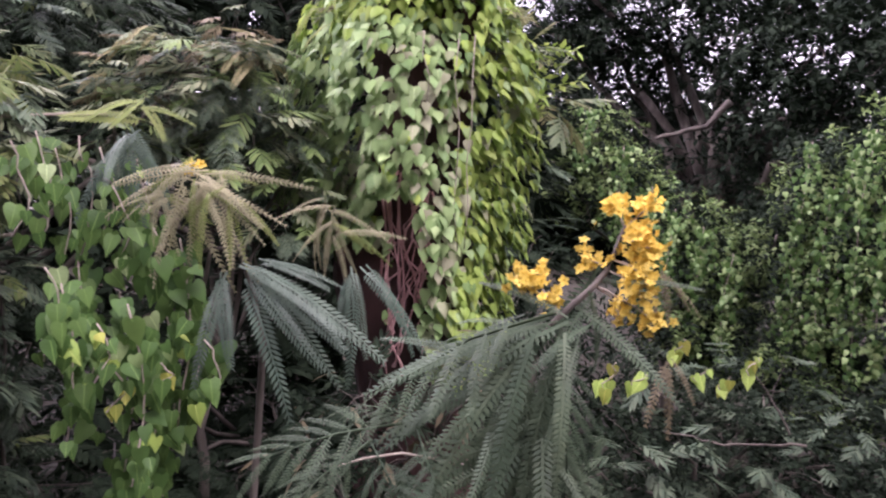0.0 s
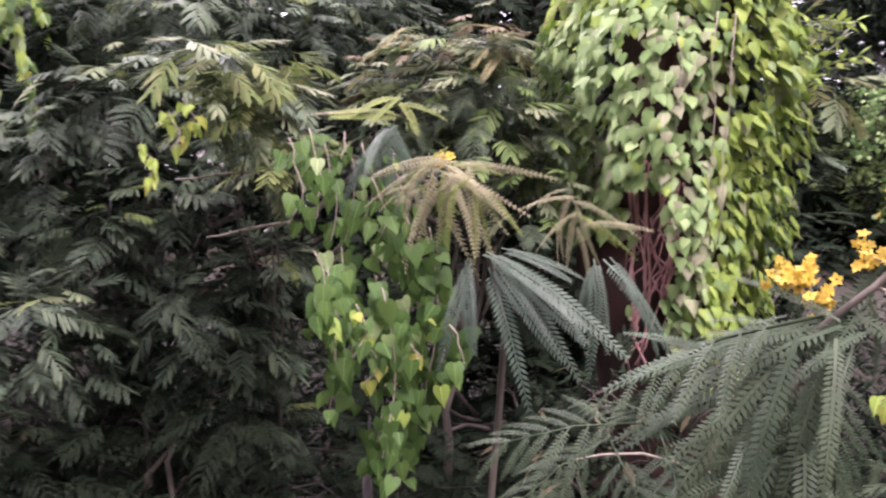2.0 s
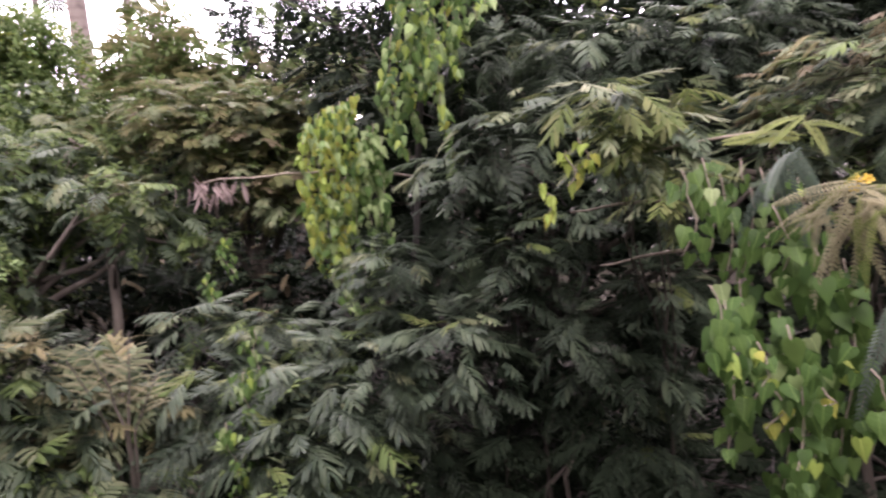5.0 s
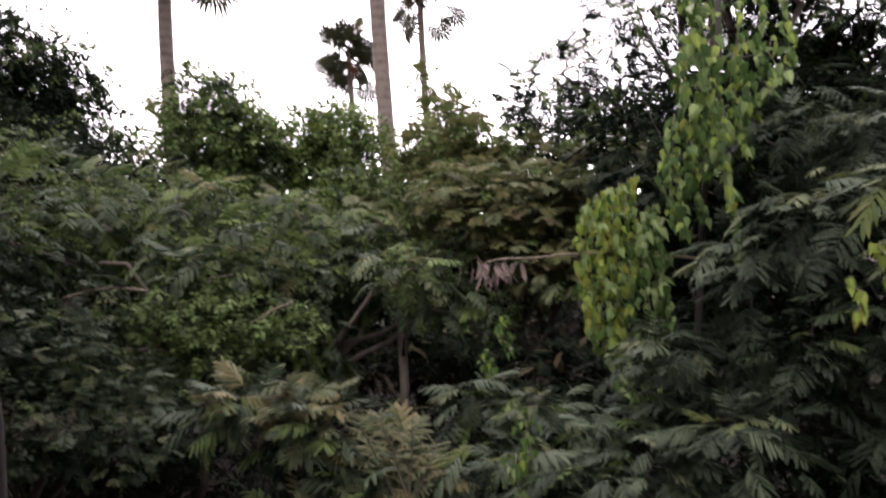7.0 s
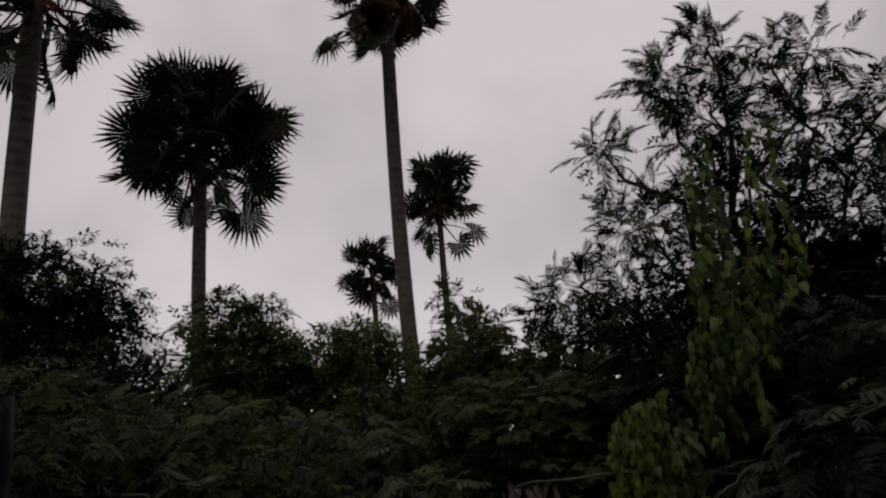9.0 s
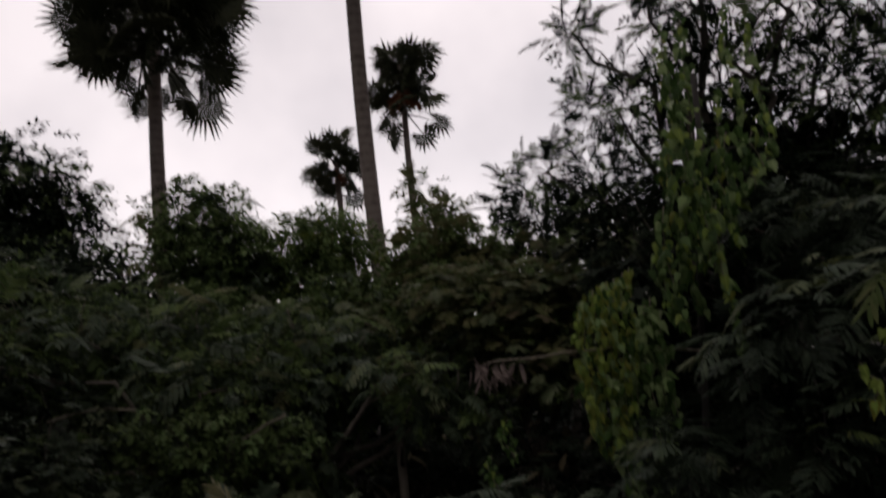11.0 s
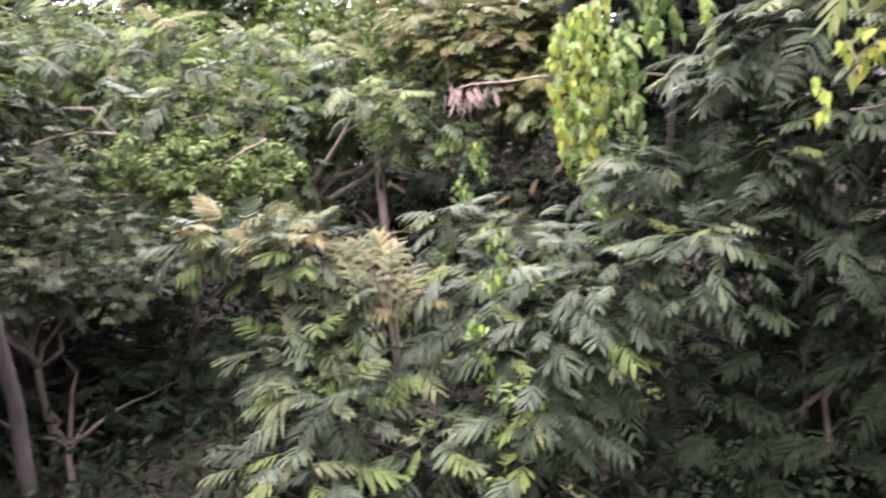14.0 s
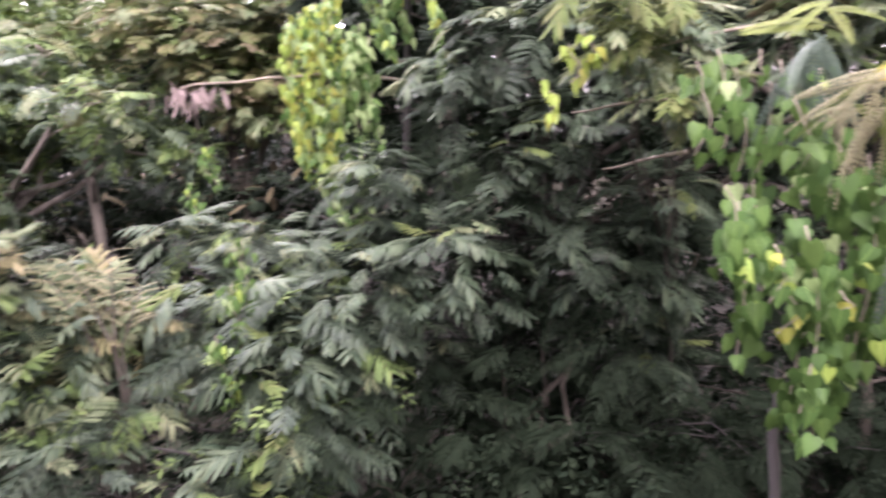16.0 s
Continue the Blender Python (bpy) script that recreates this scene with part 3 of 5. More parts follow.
def palm(base, top, radius, reach, fans, dead, label, tiers=1, low=-0.85, tall_far=False):
    root = thing("fan_palm", base, label, "palm tree", "tall fan palms")
    base, top = np.asarray(base, float), np.asarray(top, float)
    s = np.linspace(0, 1, 14)[:, None]
    bow = unit(np.cross(top - base, UP)) * 0.012 * np.linalg.norm(top - base)
    p = base + (top - base) * s + bow * np.sin(s * np.pi) - UP * 0.2 * (1 - s)
    w = radius * np.interp(s[:, 0], [0, 0.06, 0.4, 1.0], [1.5, 1.15, 1.0, 0.8])
    part("trunk", mesh_of("trunk", *tube(p, w, 12), BARK_PALM, True), root, "grey ringed palm trunk")
    for i in range(fans):
        a = i * 2.39996 + rng.uniform(-0.3, 0.3)
        e = math.asin(1 - (1 - low) * (i + 0.5) / fans)
        out = np.array([math.cos(a), math.sin(a), 0])
        d = out * math.cos(e) * 0.85 + UP * math.sin(e) + rng.normal(0, 0.1, 3)
        face = rng.normal(0, 1, 3) + UP * 0.3
        c = top + UP * reach * (rng.uniform(-0.34, 0.12) - 0.35 * (i % tiers))
        part("fan_leaf", (FAN_FAR if tall_far else FAN_GREEN)[i % 3], root, "", "", matrix(c + unit(d) * 0.15, d, face, reach * rng.uniform(0.72, 1.12)))
    for i in range(dead):
        a = i * 2.39996 + 0.6
        d = np.array([math.cos(a) * 0.6, math.sin(a) * 0.6, -1.0]) + rng.normal(0, 0.15, 3)
        part("dead_fan_leaf", FAN_DEAD[i % 3], root, "dry reddish-brown hanging fan leaf", "", matrix(top - UP * 0.2 * reach * (tiers - 1), d, (math.cos(a), math.sin(a), 0.3), reach * rng.uniform(0.55, 0.8)))
    return root


def footed(x, y, z):
    return (x, y, 0.0)


palm(footed(*(-26.55, 1.22, 6.92)), (-24.36, 0.87, 13.76), 0.25, 3.55, 80, 0, "tall fan palm with a dense round dark crown", low=-0.68)
palm(footed(*(-23.66, 7.91, 3.51)), (-19.99, 6.35, 17.48), 0.26, 3.0, 36, 24, "tall fan palm with a pale leaning trunk and dead leaves")
palm(footed(*(-20.45, -3.51, 5.44)), (-17.90, -3.32, 14.51), 0.30, 3.0, 40, 1, "tall fan palm with a thick grey trunk at the wood's edge")
palm(footed(*(-45.73, 17.99, 11.27)), (-43.21, 16.48, 21.12), 0.24, 3.3, 46, 18, "distant slim fan palm with dead leaves under its crown", 3, tall_far=True)
palm(footed(*(-58.31, 16.71, 14.91)), (-57.68, 15.62, 18.61), 0.28, 3.4, 36, 3, "small far fan palm that stands behind the bushes", tall_far=True)

# ---------------------------------------------------------------- trees at the back
bush("broad_tree", "round-crowned dark tree against the evening sky", "tree", (-18.96, -1.90, 2.14),
     [(-18.28, -2.52, 6.71, 1.30), (-18.46, -1.61, 6.34, 1.01), (-18.12, -3.16, 6.93, 1.15), (-18.65, -1.25, 5.58, 0.86), (-18.54, -2.50, 5.48, 1.44), (-18.21, -3.77, 6.09, 1.44), (-16.57, -3.17, 4.29, 1.55), (-15.79, -1.82, 4.01, 1.21), (-14.87, -0.81, 3.94, 0.91), (-13.89, -0.13, 3.88, 0.64)],
     [(SPRIG, 22, 0.36, GREEN_DARK_SHADED), (SPRIG, 5, 0.36, GREEN_MID)], 0.22)

TALL = [(-5.76, 3.96, 5.06, 0.26), (-5.15, 4.37, 5.57, 0.35), (-6.32, 3.82, 3.83, 0.35), (-5.79, 4.37, 4.32, 0.52), (-5.06, 4.73, 5.20, 0.46),
        (-4.81, 4.60, 5.75, 0.26), (-4.56, 5.04, 5.48, 0.26), (-4.55, 5.39, 4.88, 0.43), (-4.08, 5.75, 4.89, 0.35), (-4.56, 5.70, 4.13, 0.55), (-4.31, 5.25, 5.47, 0.23),
        (-6.16, 4.23, 3.38, 0.46), (-5.15, 5.08, 4.39, 0.63), (-4.56, 5.89, 3.45, 0.46), (-5.54, 4.91, 3.72, 0.46), (-4.99, 5.45, 3.78, 0.46), (-4.02, 6.09, 4.14, 0.63), (-5.76, 4.82, 3.11, 0.52), (-5.18, 5.43, 3.08, 0.58)]
bush("feathery_tree", "tall dark tree with feathery leaves against the sky", "tree", footed(*(-5.65, 5.30, 2.74)), TALL,
     [(FERN, 40, 0.27, GREEN_DARK_SHADED), (FERN, 13, 0.27, GREEN_MID), (SPRIG, 12, 0.16, GREEN_DARK_SHADED)], 0.1, droop=-0.3, spread=0.5, shell=0.2, flat=0.1)

bush("feathery_tree", "dark feathery tree between palms and vines", "tree", footed(*(-7.71, 4.49, 3.10)),
     [(-7.67, 4.48, 3.60, 0.41), (-7.53, 4.82, 3.25, 0.41), (-7.78, 4.19, 3.86, 0.27), (-7.30, 5.09, 3.54, 0.34), (-7.06, 5.35, 3.75, 0.41)],
     [(FERN, 34, 0.34, GREEN_DARK_SHADED), (SPRIG, 30, 0.2, GREEN_DARK_SHADED)], 0.08, droop=-0.05, flat=0.2)

# bushes overgrown with creepers in front of the palms
bush("creeper_bush", "bush overgrown with bright green creepers", "bush", footed(*(-9.96, 0.95, 1.69)),
     [(-9.72, 1.02, 4.26, 0.34), (-9.77, 0.75, 4.13, 0.38), (-9.73, 1.24, 3.92, 0.28), (-9.83, 1.02, 3.65, 0.57), (-9.87, 0.81, 3.56, 0.45), (-9.84, 1.18, 3.38, 0.42), (-9.69, 0.57, 4.52, 0.17), (-9.61, 0.81, 3.89, 0.55), (-9.52, 1.22, 3.57, 0.42), (-9.50, 0.80, 3.00, 0.5), (-9.45, 1.35, 2.75, 0.45), (-9.40, 0.30, 2.75, 0.45), (-9.30, 0.75, 2.50, 0.5)],
     [(SPRIG, 44, 0.22, GREEN_MID), (SPRIG, 22, 0.22, VINE), (FEATHER, 14, 0.34, GREEN_DARK_SHADED)], 0.07, group="creeper bushes")
bush("creeper_bush", "bush overgrown with light green creepers", "bush", footed(*(-9.80, 2.02, 1.58)),
     [(-9.56, 2.31, 3.92, 0.34), (-9.64, 2.01, 3.80, 0.34), (-9.52, 2.59, 3.68, 0.42), (-9.67, 2.22, 3.35, 0.53), (-9.31, 2.24, 3.70, 0.5), (-9.16, 2.60, 3.38, 0.45), (-9.40, 2.20, 2.85, 0.5), (-9.35, 2.70, 2.75, 0.5), (-9.30, 1.85, 2.50, 0.5)],
     [(SPRIG, 44, 0.22, GREEN_MID), (SPRIG, 20, 0.22, VINE), (SPRIG, 10, 0.22, GREEN_YELLOW)], 0.07, group="creeper bushes")
bush("bush", "olive bush with soft feathery shoots", "bush", footed(*(-8.40, 3.22, 1.48)),
     [(-8.29, 3.31, 3.37, 0.41), (-8.20, 3.59, 3.10, 0.48), (-8.46, 3.03, 2.82, 0.55), (-9.00, 3.91, 3.95, 0.27), (-9.53, 3.71, 4.44, 0.28), (-9.14, 3.66, 3.80, 0.42), (-7.92, 3.16, 3.31, 0.42), (-7.75, 3.59, 3.22, 0.42), (-7.38, 3.91, 3.11, 0.42), (-7.71, 3.24, 2.98, 0.42), (-10.27, 0.20, 4.30, 0.16), (-9.95, 0.30, 3.75, 0.22)],
     [(FROND_SMALL, 22, 0.26, GREEN_OLIVE), (SPRIG, 34, 0.22, GREEN_MID)], 0.06, shell=0.2, flat=0.2)
bush("bush", "brownish bush of drying shoots", "bush", footed(*(-5.95, 3.08, 1.56)),
     [(-5.95, 3.07, 2.63, 0.38), (-5.81, 3.33, 2.54, 0.38), (-6.14, 2.93, 2.49, 0.38), (-5.68, 3.55, 2.57, 0.32), (-5.81, 3.17, 2.10, 0.36), (-5.49, 3.32, 2.00, 0.32), (-6.30, 2.60, 2.75, 0.28), (-5.55, 3.75, 2.90, 0.28)],
     [(FROND_SMALL, 36, 0.19, GREEN_OLIVE), (FROND_SMALL, 8, 0.18, RUST), (FROND_SMALL, 40, 0.19, GREEN_PALE), (SPRIG, 30, 0.15, GREEN_MID)], 0.05)

THICKET = [(-6.99, 0.30, 2.26, 0.36), (-6.93, 0.97, 2.12, 0.34), (-6.83, 1.54, 2.24, 0.32), (-6.69, 2.10, 1.98, 0.30), (-6.53, 2.56, 2.02, 0.34), (-6.50, 0.45, 2.02, 0.44),
           (-6.42, 1.08, 1.91, 0.39), (-6.59, 1.73, 1.99, 0.31), (-5.62, 1.84, 1.99, 0.22), (-7.06, 1.30, 2.62, 0.2), (-6.89, 2.00, 2.44, 0.18), (-7.15, 0.50, 2.74, 0.2), (-6.91, 1.62, 2.38, 0.22), (-6.34, 2.49, 1.72, 0.31), (-6.18, 2.85, 1.58, 0.26), (-6.91, -1.05, 2.40, 0.44), (-7.36, -0.46, 2.60, 0.42),
           (-7.37, 0.17, 2.48, 0.4), (-7.13, 0.90, 2.2, 0.42), (-7.01, 1.64, 2.0, 0.40), (-6.48, -0.29, 1.50, 0.39), (-6.35, 0.50, 1.39, 0.34), (-6.47, 1.20, 1.42, 0.35)]
bush("thicket_tree", "mid-green tree with layered feathery leaves in the thicket", "tree", footed(*(-7.05, 1.30, 1.22)), THICKET,
     [(FROND_BIG, 7, 0.28, GREEN_MID), (SPRIG, 40, 0.14, GREEN_MID), (FROND_BIG, 14, 0.28, GREEN_GREY), (SPRIG, 26, 0.14, GREEN_GREY), (FROND_BIG, 5, 0.26, GREEN_PALE, 0.1), (FROND_BIG, 3, 0.26, GREEN_OLIVE, 0.2)], 0.08, BARK_PALE, flat=0.4, shell=0.35)
bush("bush", "bright green leafy bush within the thicket", "bush", footed(*(-5.98, 0.20, 1.48)),
     [(-6.01, 0.17, 1.81, 0.27), (-5.97, 0.63, 1.71, 0.27), (-5.97, 0.42, 1.49, 0.27), (-5.92, 0.96, 1.59, 0.23)],
     [(SPRIG, 60, 0.17, GREEN_MID), (SPRIG, 14, 0.17, VINE)], 0.04)
# leaves coloured almost black to carry the deep shade here
SHADE = [(-5.88, -0.57, 1.92, 0.36), (-5.79, -1.16, 2.12, 0.40), (-6.30, -1.23, 0.46, 0.55), (-6.36, -0.50, 0.32, 0.50), (-6.15, 0.15, 0.24, 0.44), (-6.21, -1.91, 0.81, 0.60), (-6.01, -0.89, 0.00, 0.53),
         (-5.79, -0.17, -0.19, 0.47), (-5.48, -1.36, -0.02, 0.50), (-5.66, -1.88, 0.30, 0.70), (-7.22, -1.65, 2.35, 0.84), (-5.90, 0.04, 0.93, 0.32)]
bush("shade_bush", "dark bush under the trees, deep shade put into its leaf colour", "bush", footed(*(-4.94, -0.80, -0.01)), SHADE,
     [(FROND_SMALL, 24, 0.19, GREEN_DARK_SHADED), (SPRIG, 22, 0.18, GREEN_DARK_SHADED), (FROND_SMALL, 5, 0.17, GREEN_GREY, 0.3)], 0.05)

bush("thicket_tree", "pale green leafy tree deeper in the thicket", "tree", footed(*(-8.40, 0.25, 0.17)),
     [(-8.48, -1.12, 2.97, 0.65), (-8.58, -0.36, 2.57, 0.65), (-8.57, 0.57, 2.65, 0.65), (-8.27, 1.45, 2.37, 0.57), (-8.06, 2.32, 2.62, 0.57), (-8.34, -1.03, 2.08, 0.64), (-8.40, 0.01, 1.82, 0.64), (-8.13, 1.08, 1.69, 0.56), (-7.75, 2.00, 1.82, 0.48), (-8.19, -1.85, 2.50, 0.70), (-7.74, 0.36, 1.11, 0.41), (-7.76, -0.50, 1.36, 0.47), (-7.38, 1.57, 1.13, 0.35)],
     [(SPRIG, 30, 0.22, GREEN_MID), (FROND_SMALL, 9, 0.21, GREEN_PALE), (SPRIG, 14, 0.22, GREEN_GREY)], 0.07, BARK_PALE)
bush("misty_bush", "soft grey-green feathery bush under the leaning tree", "bush", footed(*(-4.76, -0.65, 0.03)),
     [(-5.32, -0.96, 1.74, 0.33), (-5.46, -0.57, 1.56, 0.31), (-5.14, -1.30, 1.71, 0.36), (-5.45, -0.19, 1.26, 0.29), (-5.08, -0.99, 1.42, 0.32), (-5.20, -0.62, 1.19, 0.32), (-5.19, -0.17, 1.05, 0.28), (-4.95, -0.89, 1.15, 0.28), (-4.85, -1.20, 1.2, 0.28)],
     [(FROND_SMALL, 60, 0.12, GREEN_GREY), (FROND_SMALL, 20, 0.13, GREEN_DARK_SHADED), (SPRIG, 50, 0.11, GREEN_GREY), (FROND_SMALL, 24, 0.12, GREEN_PALE), (SPRIG, 14, 0.11, GREEN_MID)], 0.03, droop=0.1)
# shade at the thicket's foot, painted as near-black leaves
bush("shade_growth", "low plants at the thicket's foot, shade put into their colour", "shrub", footed(*(-4.14, -0.60, 0.10)),
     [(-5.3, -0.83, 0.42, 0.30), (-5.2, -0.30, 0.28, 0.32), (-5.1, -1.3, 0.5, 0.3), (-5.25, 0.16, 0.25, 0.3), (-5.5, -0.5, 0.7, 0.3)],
     [(FROND_SMALL, 50, 0.17, GREEN_DARK_SHADED), (SPRIG, 40, 0.14, GREEN_DARK_SHADED)], 0.03, droop=0.3)


def pole(name, label, a, b, radius, bark, n=9):
    root = thing(name, footed(*a), label, "tree trunk")
    p = bent(a, b, 0.0, n, 0.008)
    part("trunk", mesh_of("trunk", *tube(p, np.linspace(radius, radius * 0.75, n), 10), bark, True), root)
    for k in (n // 2, n - 3, n - 2):
        e = p[k] + (rng.normal(0, 1, 3) * [1.0, 1.0, 0.4] + UP) * radius * 5
        part("limb", mesh_of("limb", *tube(bent(p[k], e, 0.03, 5, 0.03), np.linspace(radius * 0.4, radius * 0.15, 5), 6), bark, True), root)
    return root


def to_ground(x, y, z, u, v, w):
    k = z / (w - z)
    return (x - (u - x) * k, y - (v - y) * k, -0.05)


pole("bare_tree", "grey bare tree trunk in the thicket", to_ground(*(-5.65, 1.82, 1.06), *(-5.71, 1.86, 1.70)), (-5.81, 1.89, 1.76), 0.045, BARK)
pole("leaning_tree", "leaning grey tree trunk at the thicket's edge", to_ground(*(-4.32, -0.77, 1.00), *(-4.67, -0.86, 2.37)), (-4.68, -0.87, 2.75), 0.042, BARK_DARK)

# ---------------------------------------------------------------- wood at the other end
CANOPY = [(2.69, 8.44, 2.90, 0.40), (2.45, 8.64, 2.60, 0.34), (1.01, 8.32, 3.44, 0.32), (1.55, 8.24, 3.38, 0.58), (2.28, 8.05, 3.49, 0.58), (1.89, 8.24, 2.86, 0.39), (2.85, 7.36, 3.28, 0.55), (3.27, 6.66, 3.09, 0.68),
          (3.14, 7.12, 2.53, 0.53), (3.49, 6.29, 2.31, 0.60), (1.43, 8.12, 4.05, 0.58), (2.58, 7.83, 4.07, 0.71), (3.28, 7.03, 3.94, 0.73), (2.84, 7.48, 1.99, 0.42),
          (3.76, 6.04, 3.10, 0.76), (1.33, 8.48, 2.55, 0.39), (2.07, 8.34, 2.32, 0.39)]
bush("shade_tree", "large dark tree whose canopy lets bits of sky through", "tree", footed(*(3.08, 7.72, 0.81)), CANOPY,
     [(SPRIG, 52, 0.25, GREEN_DARK_SHADED)], 0.14, shell=0.3)
bush("creeper_mound", "green mound of small-leaved creepers over a bush", "bush", footed(*(1.76, 5.38, 0.74)),
     [(1.19, 6.08, 2.22, 0.28), (1.34, 5.85, 1.87, 0.36), (1.71, 5.53, 1.56, 0.35), (1.95, 5.21, 1.32, 0.34), (1.98, 4.91, 0.94, 0.33), (1.68, 5.05, 1.06, 0.33), (1.08, 6.10, 1.81, 0.28)],
     [(SPRIG, 100, 0.13, GREEN_MID), (SPRIG, 110, 0.14, GREEN_DARK_SHADED), (SPRIG, 20, 0.12, VINE, 0.0)], 0.05, droop=0.6, flat=0.0)
bush("creeper_wall", "tall dark wall of hanging small-leaved creepers", "bush", footed(*(2.34, 4.31, 1.02)),
     [(2.29, 4.44, 1.91, 0.30), (2.39, 4.14, 1.61, 0.33), (2.26, 4.42, 1.44, 0.30), (2.37, 4.09, 1.17, 0.29), (2.13, 4.40, 0.92, 0.30), (2.22, 4.91, 1.63, 0.29), (2.66, 4.24, 2.03, 0.42), (2.24, 4.06, 0.75, 0.29)],
     [(SPRIG, 110, 0.13, GREEN_DARK_SHADED), (SPRIG, 70, 0.13, GREEN_MID)], 0.05, droop=0.7, flat=0.0)
bush("undergrowth", "low dark undergrowth with small leaves", "bush", footed(*(1.26, 3.33, 0.69)),
     [(1.37, 3.42, 0.71, 0.27), (0.92, 3.23, 0.71, 0.25), (1.67, 3.25, 0.63, 0.30), (0.56, 3.06, 0.62, 0.23), (2.07, 3.41, 0.68, 0.32), (1.70, 3.77, 0.83, 0.26), (1.13, 3.57, 0.91, 0.21)],
     [(SPRIG, 110, 0.12, GREEN_DARK_SHADED), (FROND, 30, 0.16, GREEN_GREY)], 0.03)
bush("back_tree", "dark tree behind the vine-covered trunk", "tree", footed(*(-2.06, 5.63, 1.85)),
     [(-2.83, 5.23, 2.76, 0.50), (-2.27, 5.47, 2.97, 0.50), (-1.64, 5.65, 3.18, 0.50), (-1.00, 5.80, 3.16, 0.45), (-2.76, 4.87, 2.13, 0.47), (-3.13, 4.62, 2.45, 0.51), (-2.48, 5.27, 3.44, 0.55), (-0.41, 5.81, 3.42, 0.45), (-0.78, 5.51, 2.63, 0.42), (-0.14, 5.72, 2.92, 0.48), (0.40, 6.14, 2.74, 0.42), (-1.14, 5.28, 2.08, 0.41), (-0.55, 5.37, 1.91, 0.41), (0.50, 5.78, 1.93, 0.40), (0.32, 5.35, 1.33, 0.37)],
     [(FROND_SMALL, 26, 0.26, GREEN_DARK_SHADED), (FROND_SMALL, 8, 0.26, GREEN_GREY)], 0.09)


# ---------------------------------------------------------------- the trunk clad in heart-leaved vines
HEART_ONE = {k: shared("heart_leaf", HEART, m) for k, m in (("mid", VINE_ONE), ("pale", PALE_ONE), ("bright", BRIGHT_ONE), ("yellow", YELLOW_ONE), ("deep", DEEP_ONE))}
SLIM_ONE = {k: shared("vine_leaf", HEART_SLIM, m) for k, m in (("mid", VINE_ONE), ("bright", BRIGHT_ONE), ("yellow", YELLOW_ONE), ("deep", DEEP_ONE))}


def clad_trunk():
    cx, cy, _ = (-0.13, 3.30, 1.95)
    z_of = {"top": (-0.13, 2.95, 2.56)[2], "hole_top": (-0.16, 2.99, 1.86)[2], "low": (-0.09, 2.91, 1.28)[2]}
    root = thing("vine_clad_trunk", (cx, cy, 0), "old reddish trunk clad in heart-leaved green vines", "tree trunk")
    zs = np.linspace(-0.1, z_of["top"] + 0.3, 16)
    wob = np.stack([cx + 0.04 * np.sin(zs * 3.1), cy + 0.03 * np.sin(zs * 2.3 + 1), zs], 1)
    part("trunk", mesh_of("trunk", *tube(wob, 0.27 + 0.04 * np.sin(zs * 5), 18), BARK_RED, True), root, "reddish-brown rotting trunk")
    # woody stems that climb over the bare strip
    for i in range(26):
        a, b = rng.uniform(-0.12, 0.1, 2)
        z0, z1 = sorted(rng.uniform(z_of["low"] - 0.2, z_of["hole_top"] + 0.15, 2))
        if z1 - z0 < 0.15:
            z1 = z0 + 0.2
        s = np.linspace(0, 1, 6)
        x = a + (b - a) * s + rng.normal(0, 0.012, 6)
        y = -np.sqrt(np.maximum(0.02, 0.33 ** 2 - x ** 2)) - 0.02
        part("vine_stem", mesh_of("vine_stem", *tube(np.stack([cx + x, cy + y, z0 + (z1 - z0) * s], 1), rng.uniform(0.003, 0.006), 4), TWIG_PINK), root, "thin pinkish woody vine stem")
    # the coat of leaves
    n = 5600
    th = np.radians(rng.uniform(-125, 125, n))
    z = rng.uniform(z_of["low"] - 0.2, z_of["top"] + 0.45, n)
    h = (z - z_of["low"]) / (z_of["top"] - z_of["low"])
    lump = 0.05 * np.sin(th * 5 + z * 4) + 0.04 * np.sin(th * 9 - z * 11)
    rad = np.interp(h, [0, 0.25, 0.55, 0.85, 1.0, 1.3], [0.38, 0.43, 0.48, 0.52, 0.44, 0.36]) + lump - 0.09 * rng.uniform(0, 1, n) ** 2
    out = np.stack([np.sin(th), -np.cos(th), 0 * th], 1)
    p = np.stack([cx + out[:, 0] * rad, cy + out[:, 1] * rad, z], 1)
    side = out[:, 0] * rad
    bare = (side > -0.1 + 0.03 * np.sin(z * 20)) & (side < 0.06 + 0.03 * np.sin(z * 17)) & (z < z_of["hole_top"]) & (out[:, 1] < 0)
    bare |= (side < -0.09) & (h < 0.3)
    bare |= (h < 0.0) & (side < 0.1)
    bare |= (np.abs(side - 0.02) < 0.04) & (h > 0.78) & (h < 0.85) & (out[:, 1] < 0)
    al = -UP + out * 0.5 + rng.normal(0, 0.25, (n, 3))
    up = out * 0.9 + UP * 0.9 + rng.normal(0, 0.28, (n, 3))
    sz = rng.uniform(0.038, 0.068, n)
    keep = ~bare
    p, al, up, sz, side, h, out = p[keep], al[keep], up[keep], sz[keep], side[keep], h[keep], out[keep]
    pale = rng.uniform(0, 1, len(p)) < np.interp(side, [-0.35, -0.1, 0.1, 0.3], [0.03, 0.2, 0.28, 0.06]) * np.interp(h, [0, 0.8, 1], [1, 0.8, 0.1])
    # own yellow-green plus painted side light: brighter leaves right and on top
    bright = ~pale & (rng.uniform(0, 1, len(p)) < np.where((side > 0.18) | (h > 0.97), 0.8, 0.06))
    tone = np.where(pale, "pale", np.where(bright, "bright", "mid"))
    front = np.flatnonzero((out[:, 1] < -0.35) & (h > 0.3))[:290]
